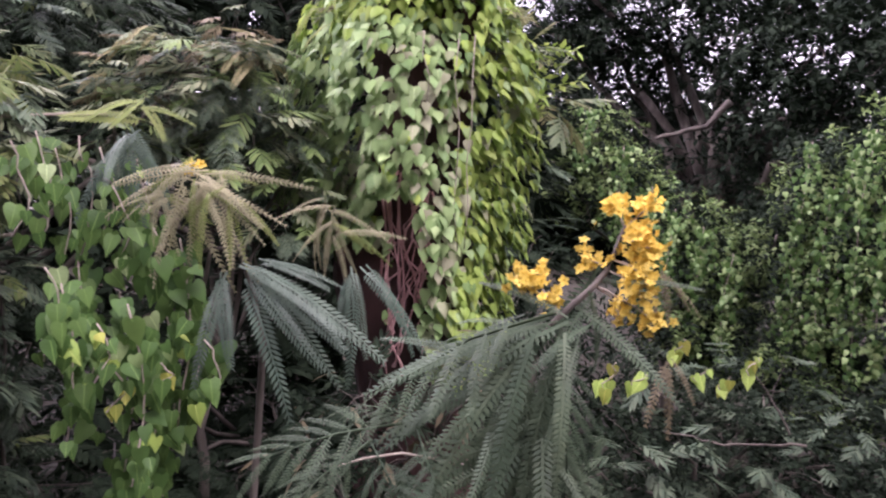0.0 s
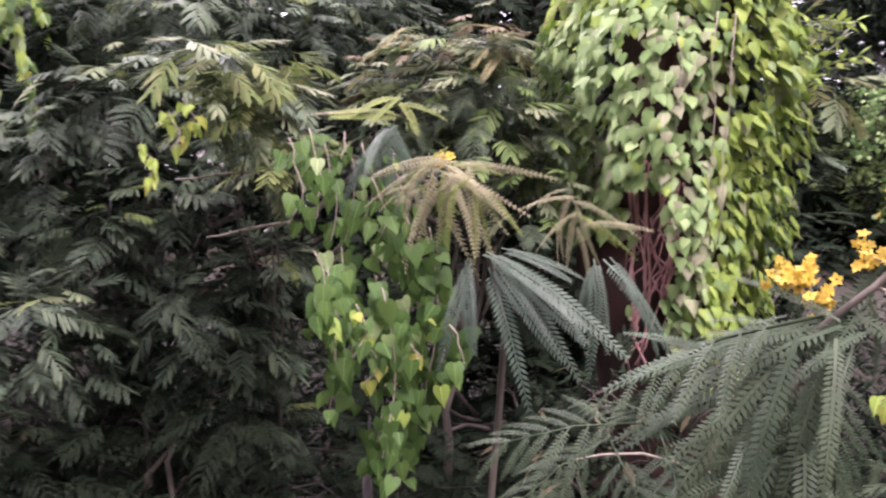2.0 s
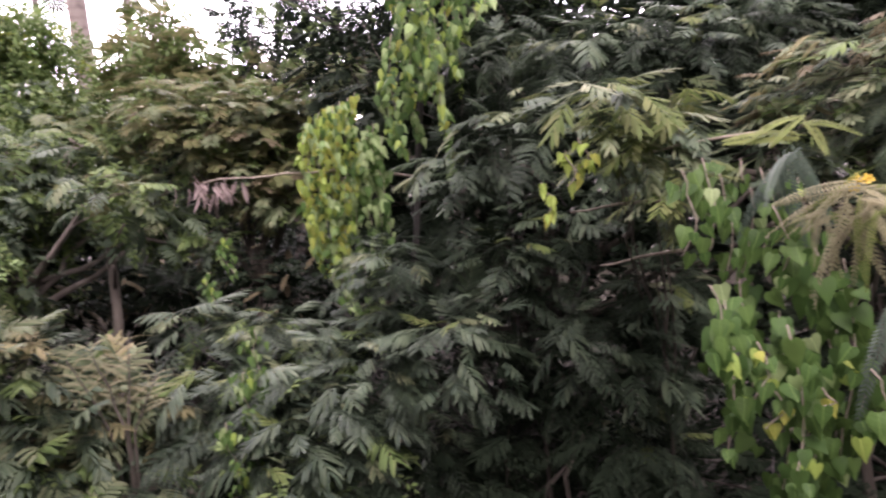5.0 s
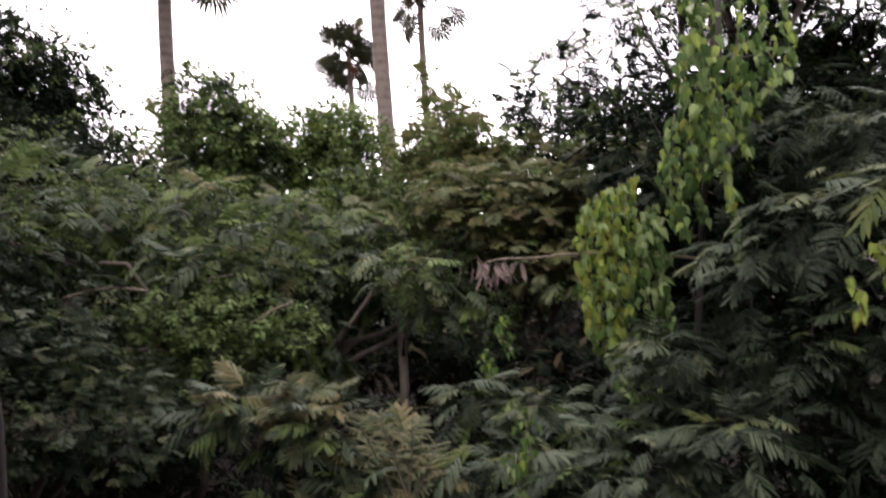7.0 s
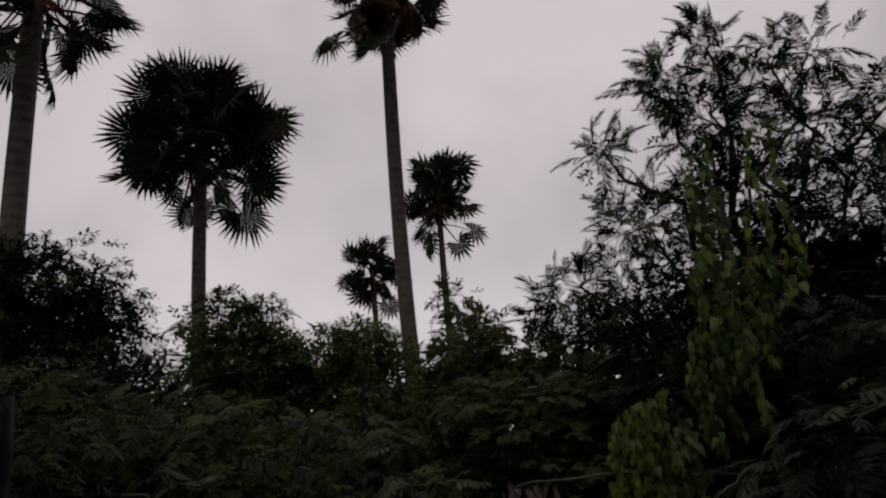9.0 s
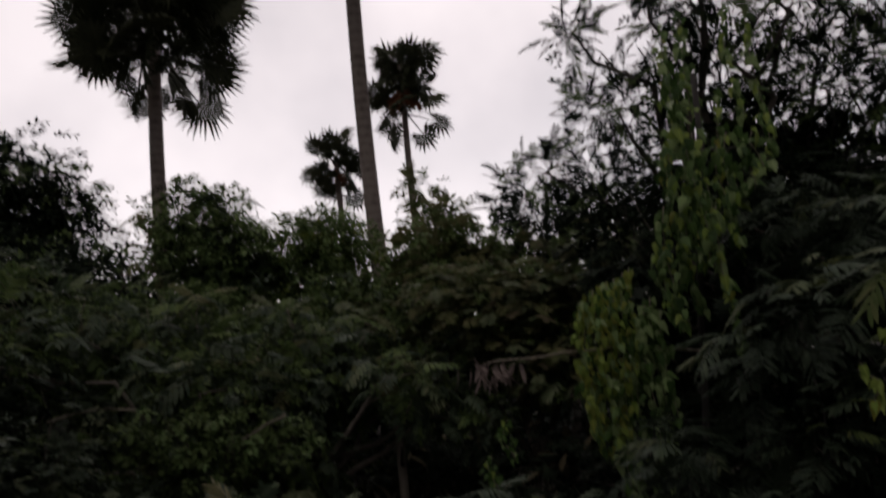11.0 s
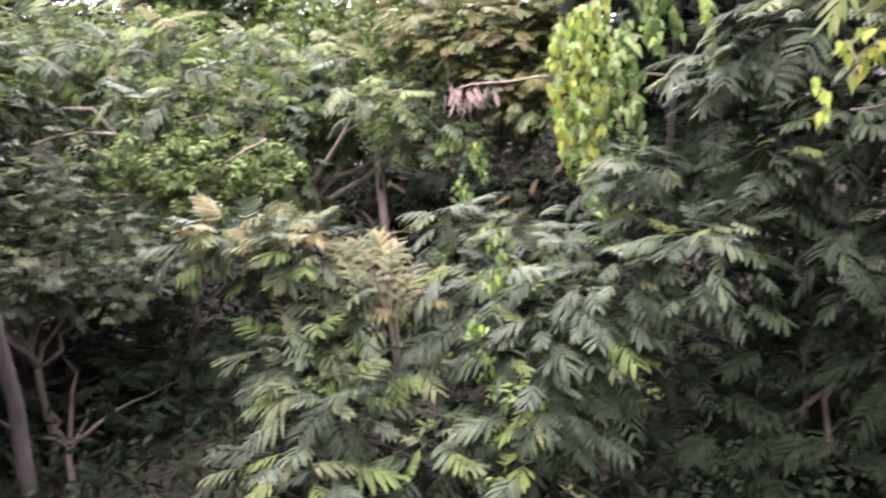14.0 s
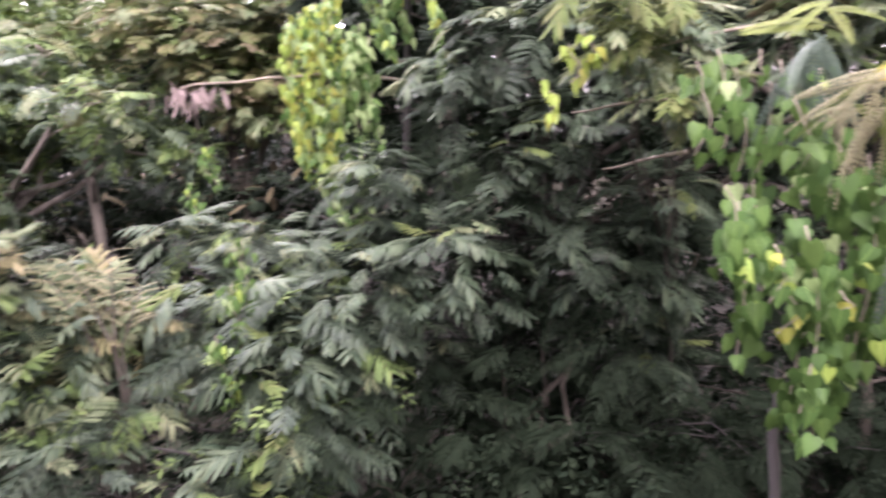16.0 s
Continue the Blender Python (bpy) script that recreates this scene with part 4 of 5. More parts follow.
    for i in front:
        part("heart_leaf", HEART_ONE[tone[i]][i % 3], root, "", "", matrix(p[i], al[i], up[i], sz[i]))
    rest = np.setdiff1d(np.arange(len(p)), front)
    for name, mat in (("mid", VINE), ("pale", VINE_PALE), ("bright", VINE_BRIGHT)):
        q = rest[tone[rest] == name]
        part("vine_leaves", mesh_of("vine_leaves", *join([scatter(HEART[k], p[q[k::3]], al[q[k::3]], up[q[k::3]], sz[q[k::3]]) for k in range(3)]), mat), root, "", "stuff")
    # loose strings that hang from the top and stand above it
    for u in range(3):
        a = rng.uniform(-0.5, 1.0)
        s = np.linspace(0, 1, 6)
        pts = np.stack([cx + math.sin(a) * 0.52 + rng.normal(0, 0.01, 6), cy - math.cos(a) * 0.52 + 0 * s, z_of["top"] - 0.1 - s * rng.uniform(0.4, 0.9)], 1)
        part("vine_stem", mesh_of("vine_stem", *tube(pts, 0.002, 4), TWIG), root)


clad_trunk()


# ---------------------------------------------------------------- curtains of vine
def curtain(name, label, strings, size, tones, depth=0.1, density=34, group="vine curtains", stem=TWIG, objects=True, slim=False):
    """Strings of heart leaves. strings: top x, y, z, bottom z and half width."""
    root = thing(name, (strings[0][0], strings[0][1], 0), label, "vine", group)
    rows, stems, owner = [], [], []
    for x, y, z, low, half in strings:
        ln = z - low
        n = max(4, int(density * ln * (1 + half * 12)))
        s = np.sort(rng.uniform(0, 1, n))
        face = unit([-x, -y, 0.0])
        across = np.array([-face[1], face[0], 0.0])
        sway = 0.02 * np.sin(s * 5 + x)
        off = rng.normal(0, half * 0.6, n) * (0.6 + 0.8 * np.sin(s * 9 + x * 40) ** 2) + sway
        p = np.array([x, y, z]) - UP * (ln * s)[:, None] + across * off[:, None] + face * rng.normal(0, depth * 0.5, n)[:, None]
        al = -UP + face * 0.4 + rng.normal(0, 0.34, (n, 3))
        up = face + UP * 0.8 + rng.normal(0, 0.32, (n, 3))
        rows.append((p, al, up, size * rng.uniform(0.6, 1.2, n)))
        owner += [len(stems)] * n
        t = np.linspace(0, 1, 8)
        path = np.array([x, y, z]) - UP * (ln * t)[:, None] + across * (0.02 * np.sin(t * 5 + x) + rng.normal(0, 0.005, 8))[:, None]
        stems.append(part("vine_stem", mesh_of("vine_stem", *tube(path, 0.0025, 4), stem), root, "thin hanging vine stem"))
    p, al, up, sz = (np.concatenate(c) for c in zip(*rows))
    tone = rng.choice(len(tones), len(p), p=[t[1] for t in tones])
    order = rng.permutation(len(p))
    picked = order[:280] if objects else order[:0]
    for i in picked:
        part("vine_leaf" if slim else "heart_leaf", (SLIM_ONE if slim else HEART_ONE)[tones[tone[i]][0]][i % 3], stems[owner[i]], "", "", matrix(p[i], al[i], up[i], sz[i]))
    rest = np.setdiff1d(order, picked)
    plain = {"mid": VINE, "pale": VINE_PALE, "bright": VINE_BRIGHT, "yellow": GREEN_YELLOW, "deep": VINE_DEEP}
    for k, (t, _) in enumerate(tones):
        q = rest[tone[rest] == k]
        if len(q):
            part("vine_leaves", mesh_of("vine_leaves", *scatter((HEART_SLIM if slim else HEART)[k % 3], p[q], al[q], up[q], sz[q]), plain[t]), root, "", "stuff")
    return root


def hang(top, low, half):
    return (*top, low[2], half)


curtain("vine_curtain", "curtain of heart-leaved vine with yellowing leaves over a dead stump",
        [(-0.97, 1.84, 1.70, 1.50, 0.03), (-0.99, 1.95, 1.64, 1.18, 0.03), (-1.01, 2.09, 1.68, 1.19, 0.04), (-1.00, 1.87, 1.57, 1.45, 0.03), (-0.89, 2.06, 1.60, 1.00, 0.04), (-0.79, 1.90, 1.60, 1.04, 0.04), (-0.80, 2.02, 1.54, 0.99, 0.04),
         (-0.81, 2.17, 1.65, 0.95, 0.04), (-0.71, 2.03, 1.76, 1.22, 0.04), (-0.71, 2.13, 1.62, 1.25, 0.04), (-0.61, 1.95, 1.50, 1.31, 0.03), (-0.88, 2.04, 1.90, 1.66, 0.04), (-0.88, 2.17, 1.97, 1.66, 0.05), (-0.77, 2.01, 1.79, 1.61, 0.04)],
        0.06, [("deep", 0.93), ("mid", 0.02), ("bright", 0.05)], 0.1, 54)
curtain("vine_curtain", "dark green heart-leaved vine over a shaded bush",
        [(-1.10, 1.94, 2.01, 1.76, 0.06), (-1.11, 2.07, 2.04, 1.73, 0.06), (-1.12, 2.20, 2.00, 1.65, 0.06), (-0.99, 2.07, 2.03, 1.70, 0.06), (-0.99, 2.20, 2.00, 1.74, 0.06)],
        0.055, [("deep", 0.96), ("mid", 0.04)], 0.14, 26)
curtain("vine_curtain", "string of yellowing heart-leaved vine",
        [(-0.83, 1.80, 1.57, 1.42, 0.012), (-0.84, 1.90, 1.43, 1.31, 0.012), (-0.84, 2.00, 1.34, 1.27, 0.012), (-0.71, 1.89, 1.45, 1.39, 0.012)],
        0.05, [("yellow", 0.14), ("bright", 0.2), ("deep", 0.66)], 0.03, 50)
pole("dead_stump", "dark brown dead stump under the vines", to_ground(*(-1.02, 2.27, 0.81), *(-1.09, 2.40, 1.21)), (-1.04, 2.30, 0.90), 0.02, BARK_DARK)

curtain("vine_column", "tall column of long-leaved vine climbing a slim tree",
        [(-2.99, 2.53, 3.16, 2.57, 0.03), (-2.97, 2.58, 3.52, 2.48, 0.03), (-3.21, 2.68, 3.11, 2.39, 0.03), (-3.15, 2.56, 2.79, 2.15, 0.03), (-3.29, 2.62, 2.67, 2.21, 0.03), (-2.88, 2.55, 3.40, 2.44, 0.03), (-3.01, 2.70, 3.15, 2.48, 0.03),
         (-3.09, 2.83, 3.09, 2.64, 0.03), (-2.91, 2.76, 3.06, 2.56, 0.03), (-2.95, 2.87, 3.14, 2.76, 0.03), (-2.77, 2.79, 3.11, 2.78, 0.03), (-2.82, 2.92, 3.11, 2.89, 0.03), (-3.25, 2.76, 2.66, 2.23, 0.03), (-2.91, 2.69, 2.75, 1.95, 0.012),
         (-3.35, 2.89, 3.87, 3.02, 0.02), (-3.34, 3.03, 3.99, 3.22, 0.025), (-3.32, 3.20, 3.51, 2.54, 0.015), (-3.12, 3.33, 4.02, 3.07, 0.025), (-3.18, 3.21, 3.96, 3.31, 0.02)],
        0.072, [("deep", 0.44), ("mid", 0.34), ("bright", 0.18), ("yellow", 0.04)], 0.16, 62, slim=True)
pole("slim_tree", "slim tree trunk that bears the climbing vine", to_ground(*(-3.55, 2.86, 1.30), *(-3.49, 2.97, 2.64)), (-3.23, 2.97, 3.58), 0.022, BARK_DARK)
curtain("vine_curtain", "bright yellow-green curtain of vine hanging from a bare branch",
        [(-3.47, 2.17, 2.34, 1.67, 0.022), (-3.55, 2.26, 2.38, 1.54, 0.022), (-3.62, 2.36, 2.42, 1.48, 0.022), (-3.45, 2.30, 2.42, 1.54, 0.022), (-3.52, 2.40, 2.45, 1.61, 0.022), (-3.35, 2.33, 2.45, 1.78, 0.022), (-3.42, 2.43, 2.48, 1.95, 0.022), (-3.49, 2.54, 2.52, 2.04, 0.022)],
        0.058, [("yellow", 0.4), ("bright", 0.15), ("mid", 0.25), ("deep", 0.2)], 0.14, 88, slim=True)
curtain("vine_curtain", "green curtain of vine beside the slim trunk",
        [(-3.44, 2.32, 1.93, 1.33, 0.025), (-3.50, 2.44, 2.05, 1.22, 0.025), (-3.56, 2.57, 2.17, 1.23, 0.025), (-3.37, 2.51, 2.30, 1.36, 0.025), (-3.44, 2.62, 2.34, 1.52, 0.025), (-3.27, 2.54, 2.26, 1.69, 0.025)],
        0.07, [("mid", 0.6), ("deep", 0.4)], 0.12, 62, slim=True)
curtain("vine_curtain", "thin yellow-green vine trailing over the shrub",
        [hang((-3.61, 1.74, 1.77), (-3.63, 1.66, 1.57), 0.04), hang((-3.55, 1.61, 1.61), (-3.54, 1.55, 1.44), 0.03), hang((-2.76, 1.42, 1.46), (-2.67, 1.29, 1.11), 0.035), hang((-2.70, 1.33, 1.30), (-2.64, 1.25, 1.02), 0.04), hang((-2.61, 1.20, 1.15), (-2.58, 1.15, 0.90), 0.035), hang((-2.66, 1.32, 1.10), (-2.6, 1.2, 0.80), 0.03)],
        0.042, [("bright", 0.08), ("mid", 0.17), ("deep", 0.75)], 0.06, 120, slim=True)


# ---------------------------------------------------------------- branches and dry leaves
def branch(label, points, radius, bark=TWIG, n=7):
    root = thing("bare_branch", points[0], label, "branch")
    a = np.concatenate([bent(points[i], points[i + 1], 0.02, n, 0.012)[(i > 0):] for i in range(len(points) - 1)])
    part("stem", mesh_of("stem", *tube(a, np.linspace(radius, radius * 0.5, len(a)), 6), bark, True), root)
    return root


branch("thin bare branch that reaches out from the vines", [(-3.32, 2.84, 2.01), (-3.42, 2.64, 2.06), (-3.59, 2.21, 2.08), (-3.75, 1.71, 2.06)], 0.012)
branch("pale broken branch among dark leaves", [(-1.47, 2.49, 1.88), (-1.78, 2.27, 1.86)], 0.008)
branch("pale broken branch among dark leaves", [(-1.44, 2.49, 1.70), (-1.69, 2.32, 1.65)], 0.008)
branch("pale bare branch above the vine curtain", [(-1.14, 2.55, 2.11), (-1.36, 2.43, 2.09), (-1.51, 2.35, 2.06)], 0.008)
branch("grey branch within the grey-green shrub", [(-2.29, 1.81, 1.00), (-2.34, 1.66, 0.88), (-2.38, 1.48, 0.72)], 0.012)
branch("bare twig in the dark undergrowth", [(1.48, 2.86, 0.91), (1.19, 2.97, 0.86), (0.97, 3.06, 0.88)], 0.006, BARK)
branch("bare twig in the dark undergrowth", [(1.43, 2.90, 0.94), (1.40, 2.94, 1.02), (1.31, 3.02, 1.16)], 0.004, BARK)
branch("dead grey bough in front of the canopy", [(2.45, 6.53, 2.57), (2.28, 6.61, 2.35), (1.88, 6.74, 2.24)], 0.036, BARK)
branch("thin branch in the thicket", [(-5.81, -0.03, 1.96), (-5.80, -0.29, 2.00), (-5.78, -0.58, 1.95)], 0.012)
branch("thin branch in the thicket", [(-5.53, 0.96, 1.83), (-5.56, 0.65, 1.69)], 0.012)


def dry_cluster():
    a = np.array((-3.73, 1.75, 2.07))
    root = thing("dead_leaf_cluster", tuple(a), "cluster of dry pinkish-grey leaves hanging from the branch", "dead leaves")
    meshes = shared("dead_leaf", [blade(0.13, 4, 0.4, 0.5), blade(0.1, 4, 0.6, 0.6)], DEAD)
    for i in range(44):
        p = a + rng.normal(0, 1, 3) * [0.07, 0.07, 0.03] - UP * 0.03
        d = -UP + rng.normal(0, 0.22, 3)
        part("dead_leaf", meshes[i % 2], root, "", "", matrix(p, d, rng.normal(size=3), rng.uniform(0.06, 0.11)))


dry_cluster()


# ---------------------------------------------------------------- shrubs of the middle
FROND_FINGER = [frond(7, blade(0.095, 5, 0.35, 0.35, 0.12), 0.46, 0.3, 66, 0.4), frond(8, blade(0.09, 5, 0.5, 0.35, 0.12), 0.42, 0.5, 62, 0.5), frond(7, blade(0.1, 5, 0.25, 0.4, 0.12), 0.5, 0.15, 60, 0.3)]
DARKSHRUB = [(-2.83, 2.17, 1.58, 0.22), (-2.52, 2.41, 2.01, 0.21), (-2.23, 2.54, 2.21, 0.18), (-2.24, 2.39, 1.62, 0.20), (-1.88, 2.48, 1.27, 0.19), (-2.31, 2.09, 1.29, 0.22), (-2.52, 1.79, 1.19, 0.22),
             (-2.59, 1.56, 0.96, 0.24), (-2.55, 2.15, 0.80, 0.19), (-1.88, 2.83, 1.93, 0.18), (-1.72, 2.76, 1.46, 0.15), (-2.06, 2.56, 1.79, 0.17), (-1.75, 2.75, 1.10, 0.14), (-1.80, 2.85, 0.75, 0.14),
             (-1.93, 3.44, 2.56, 0.27), (-2.32, 3.19, 2.56, 0.27), (-2.95, 3.19, 2.62, 0.27), (-1.71, 3.77, 2.64, 0.29), (-3.15, 1.77, 1.25, 0.22), (-2.91, 1.47, 1.06, 0.21)]
# shade and top light painted: darker fronds inside, paler ones on top
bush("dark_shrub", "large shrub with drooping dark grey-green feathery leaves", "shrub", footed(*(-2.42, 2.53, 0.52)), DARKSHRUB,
     [(FROND_COMB, 24, 0.22, GREEN_GREY_SHADED), (FROND, 30, 0.15, GREEN_GREY_SHADED), (FROND_COMB, 16, 0.22, GREEN_DARK_SHADED), (FROND, 30, 0.16, GREEN_DARK_SHADED), (FROND_FINGER, 46, 0.16, GREEN_GREY, 0.0), (FROND, 26, 0.15, GREEN_GREY, 0.1), (FROND_FINGER, 7, 0.15, GREEN_PALE, 0.35), (FROND, 10, 0.15, GREEN_PALE, 0.5), (FROND, 3, 0.15, GREEN_YOUNG, 0.6)], 0.015, BARK_DARK, droop=0.2)
# low lobes fill gaps with dark leaves where only black shade belongs
bush("back_shrub", "dark leafy shrub behind the vines", "shrub", footed(*(-3.13, 3.53, 1.14)),
     [(-3.76, 3.23, 2.56, 0.42), (-3.30, 3.75, 2.03, 0.42), (-2.70, 4.19, 2.21, 0.42), (-2.87, 3.78, 1.31, 0.40), (-3.68, 3.34, 1.49, 0.42), (-2.17, 4.01, 1.44, 0.35), (-1.58, 4.30, 2.34, 0.38), (-1.07, 4.26, 1.85, 0.30), (-0.90, 4.90, 1.00, 0.50), (-0.25, 5.00, 0.90, 0.50), (-1.60, 4.65, 1.00, 0.50), (-1.20, 5.20, 1.55, 0.50), (-0.55, 4.95, 1.45, 0.45), (-7.60, 3.70, 0.80, 0.60), (-6.70, 4.00, 1.00, 0.60), (-5.80, 4.30, 0.90, 0.60), (-8.40, 3.20, 0.90, 0.60), (-3.08, 3.45, 0.72, 0.40), (-4.73, 3.56, 2.90, 0.41), (-3.81, 3.79, 3.07, 0.37), (-5.64, 4.74, 3.34, 0.51), (-5.13, 5.25, 3.47, 0.57), (-4.79, 4.42, 2.93, 0.40), (-4.01, 4.70, 2.36, 0.42), (-4.90, 3.78, 2.09, 0.42), (-2.55, 6.38, 3.31, 0.64), (-3.23, 6.13, 2.98, 0.64), (-1.82, 6.60, 3.48, 0.58)],
     [(FROND_SMALL, 26, 0.26, GREEN_DARK_SHADED), (SPRIG, 20, 0.22, GREEN_DARK_SHADED)], 0.06)
curtain("vine_sprig", "drooping yellow-green vine tip among dark leaves",
        [hang((-1.51, 2.01, 2.13), (-1.51, 2.01, 2.03), 0.02), hang((-1.55, 1.98, 2.09), (-1.56, 1.97, 1.97), 0.012), hang((-1.61, 1.93, 1.99), (-1.61, 1.92, 1.87), 0.008)],
        0.05, [("yellow", 0.35), ("bright", 0.65)], 0.03, 80, slim=True)
bush("pale_sapling", "feathery sapling with pale cream-green new shoots", "sapling", footed(*(-3.31, 0.81, 0.59)),
     [(-3.47, 0.68, 1.30, 0.19), (-3.36, 0.88, 1.04, 0.25), (-3.63, 0.42, 1.38, 0.17), (-3.24, 1.12, 0.91, 0.16), (-3.25, 0.63, 0.88, 0.24), (-3.65, 0.30, 1.45, 0.11)],
     [(FROND_FINGER, 60, 0.18, GREEN_GREY, -0.4), (FROND_FINGER, 30, 0.18, GREEN_MID, -0.3), (FROND_FINGER, 60, 0.17, GREEN_PALE, -0.1), (FROND_FINGER, 14, 0.15, CREAM, 0.3), (FROND_COMB, 40, 0.19, GREEN_DARK_SHADED), (FROND, 30, 0.14, GREEN_GREY)], 0.02, droop=-0.1, flat=0.4)
# same painted shading: dark copies below, grey and pale leaves above
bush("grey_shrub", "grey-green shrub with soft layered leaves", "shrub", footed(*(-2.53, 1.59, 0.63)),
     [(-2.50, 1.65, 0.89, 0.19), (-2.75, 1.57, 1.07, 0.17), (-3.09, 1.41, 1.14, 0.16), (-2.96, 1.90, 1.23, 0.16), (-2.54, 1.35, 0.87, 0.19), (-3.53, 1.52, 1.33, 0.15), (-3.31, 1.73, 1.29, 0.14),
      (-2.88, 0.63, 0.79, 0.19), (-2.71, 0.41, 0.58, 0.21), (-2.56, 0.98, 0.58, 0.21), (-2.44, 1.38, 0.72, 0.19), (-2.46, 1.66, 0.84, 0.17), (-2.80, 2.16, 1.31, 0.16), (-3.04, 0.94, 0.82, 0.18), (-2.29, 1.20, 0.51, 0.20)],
     [(FROND_COMB, 14, 0.2, GREEN_GREY_SHADED), (FROND_FINGER, 30, 0.18, GREEN_GREY, 0.0), (FROND, 24, 0.15, GREEN_GREY_SHADED), (FROND, 12, 0.15, GREEN_GREY, 0.2), (FROND_FINGER, 12, 0.17, GREEN_MID, 0.1), (SPRIG, 22, 0.11, GREEN_MID), (FROND_COMB, 22, 0.2, GREEN_DARK_SHADED), (FROND_FINGER, 9, 0.16, GREEN_PALE, 0.4), (FROND, 10, 0.15, GREEN_PALE, 0.4), (FROND, 3, 0.15, GREEN_YOUNG, 0.6)], 0.02, BARK_DARK, droop=0.2)
bush("low_growth", "dark low growth near the ground", "shrub", footed(*(-1.88, 1.79, 0.69)),
     [(-2.89, 2.66, 0.53, 0.25), (-2.19, 2.61, 1.16, 0.19), (-1.93, 2.63, 1.03, 0.15), (-1.79, 2.82, 1.33, 0.18), (-2.42, 2.50, 1.09, 0.16), (-2.19, 3.18, 0.36, 0.29), (-2.58, 3.04, 0.40, 0.29)],
     [(FROND, 80, 0.15, GREEN_DARK_SHADED), (BLADE, 60, 0.1, GREEN_GREY)], 0.03, droop=0.2)
bush("left_shrub", "feathery shrub with rusty young tips beside the clad trunk", "shrub", footed(*(-1.08, 3.28, 1.42)),
     [(-1.10, 3.00, 2.17, 0.17), (-0.85, 3.07, 2.27, 0.19), (-0.76, 3.00, 2.07, 0.16), (-1.25, 2.84, 2.05, 0.14), (-0.61, 3.14, 2.05, 0.15), (-1.06, 3.10, 2.36, 0.15), (-0.61, 3.03, 1.82, 0.14)],
     [(FROND_FEATHER, 50, 0.2, GREEN_GREY), (FROND, 30, 0.18, GREEN_MID), (FROND, 50, 0.17, GREEN_PALE)], 0.03, droop=0.25)
bush("rusty_shoots", "brownish feathery young shoots", "shrub", (-0.93, 3.05, 2.20),
     [(-0.87, 3.00, 2.44, 0.10), (-1.14, 2.91, 2.41, 0.08), (-0.77, 3.03, 2.40, 0.07), (-1.24, 2.83, 2.27, 0.07)],
     [(FROND, 60, 0.13, RUST), (FROND, 50, 0.13, GREEN_PALE), (FEATHER_FINE, 14, 0.15, CREAM)], 0.012, droop=0.2)


# ---------------------------------------------------------------- the near flowering shrub
def flower():
    pieces = []
    for i in range(5):
        v, f = blade(0.34, 3, 0.2, -0.2, 0.1)
        a = 2 * math.pi * i / 5 + rng.uniform(-0.15, 0.15)
        pieces.append(scatter((v, f), np.zeros((1, 3)), np.array([[math.cos(a), math.sin(a), rng.uniform(0.2, 0.6)]]), UP[None], rng.uniform(0.45, 0.58)))
    for i in range(4):
        a = 2 * math.pi * i / 4
        pieces.append(tube([(0, 0, 0), (0.1 * math.cos(a), 0.1 * math.sin(a), 0.3)], 0.02, 3))
    return join(pieces)


FLOWER = shared("flower", [flower(), flower(), flower()], PETAL)
FINE = {"dark": shared("frond", FROND_FINE, DARK_ONE), "blue": shared("frond", FROND_FINE, BLUE_ONE), "olive": shared("frond", FROND_FINE, OLIVE_ONE), "cream": shared("plume", FROND_FINE, CREAM_ONE)}
PLUME = {"dark": shared("frond", STRIP, DARK_ONE), "blue": shared("frond", STRIP_WIDE, BLUE_ONE), "cream": shared("plume", SOFT, CREAM_ONE), "olive": shared("plume", SOFT, OLIVE_ONE)}


def reach(root, name, meshes, pairs, droop_up=(0, 0, 1), label=""):
    """Single fronds from a start to an end each."""
    for i, (a, b) in enumerate(pairs):
        a, b = np.array(a), np.array(b)
        L = np.linalg.norm(b - a)
        part(name, meshes[i % len(meshes)], root, label, "", matrix(a, b - a + UP * 0.15 * L, np.array(droop_up) + rng.normal(0, 0.2, 3), L * 1.05))


def cream_shoots():
    foot = footed(*(-3.17, 1.01, 0.64))
    root = thing("cream_sapling", foot, "sapling tip with upright cream-coloured young fronds", "sapling")
    stems = [((-3.04, 0.96, 1.09), (-3.18, 0.9, 1.41)), ((-3.04, 0.97, 1.09), (-3.11, 1.03, 1.44)), ((-3.03, 0.99, 1.08), (-3.03, 1.1, 1.29)), ((-3.06, 0.91, 1.08), (-3.2, 0.81, 1.39))]
    across = np.array([0.29, 0.95, 0.0])
    for low, tip in stems:
        low, tip = np.array(low), np.array(tip)
        part("stem", mesh_of("stem", *tube(np.concatenate([bent(foot, low, 0.0, 5, 0.01), bent(low, tip, 0.02, 5, 0.01)[1:]]), np.linspace(0.01, 0.002, 9), 6), BARK, True), root)
        for q in np.linspace(0.3, 1.0, 7):
            for k in (-1, 1):
                b = low + (tip - low) * q
                d = across * k * 0.8 + unit(tip - low) * 0.7 + rng.normal(0, 0.12, 3)
                part("plume", PLUME["cream"][rng.integers(0, 3)], root, "cream young frond", "", matrix(b, d, np.array([0.5, -0.2, 0.8]) + rng.normal(0, 0.2, 3), rng.uniform(0.09, 0.13) * (1.25 - 0.5 * q)))


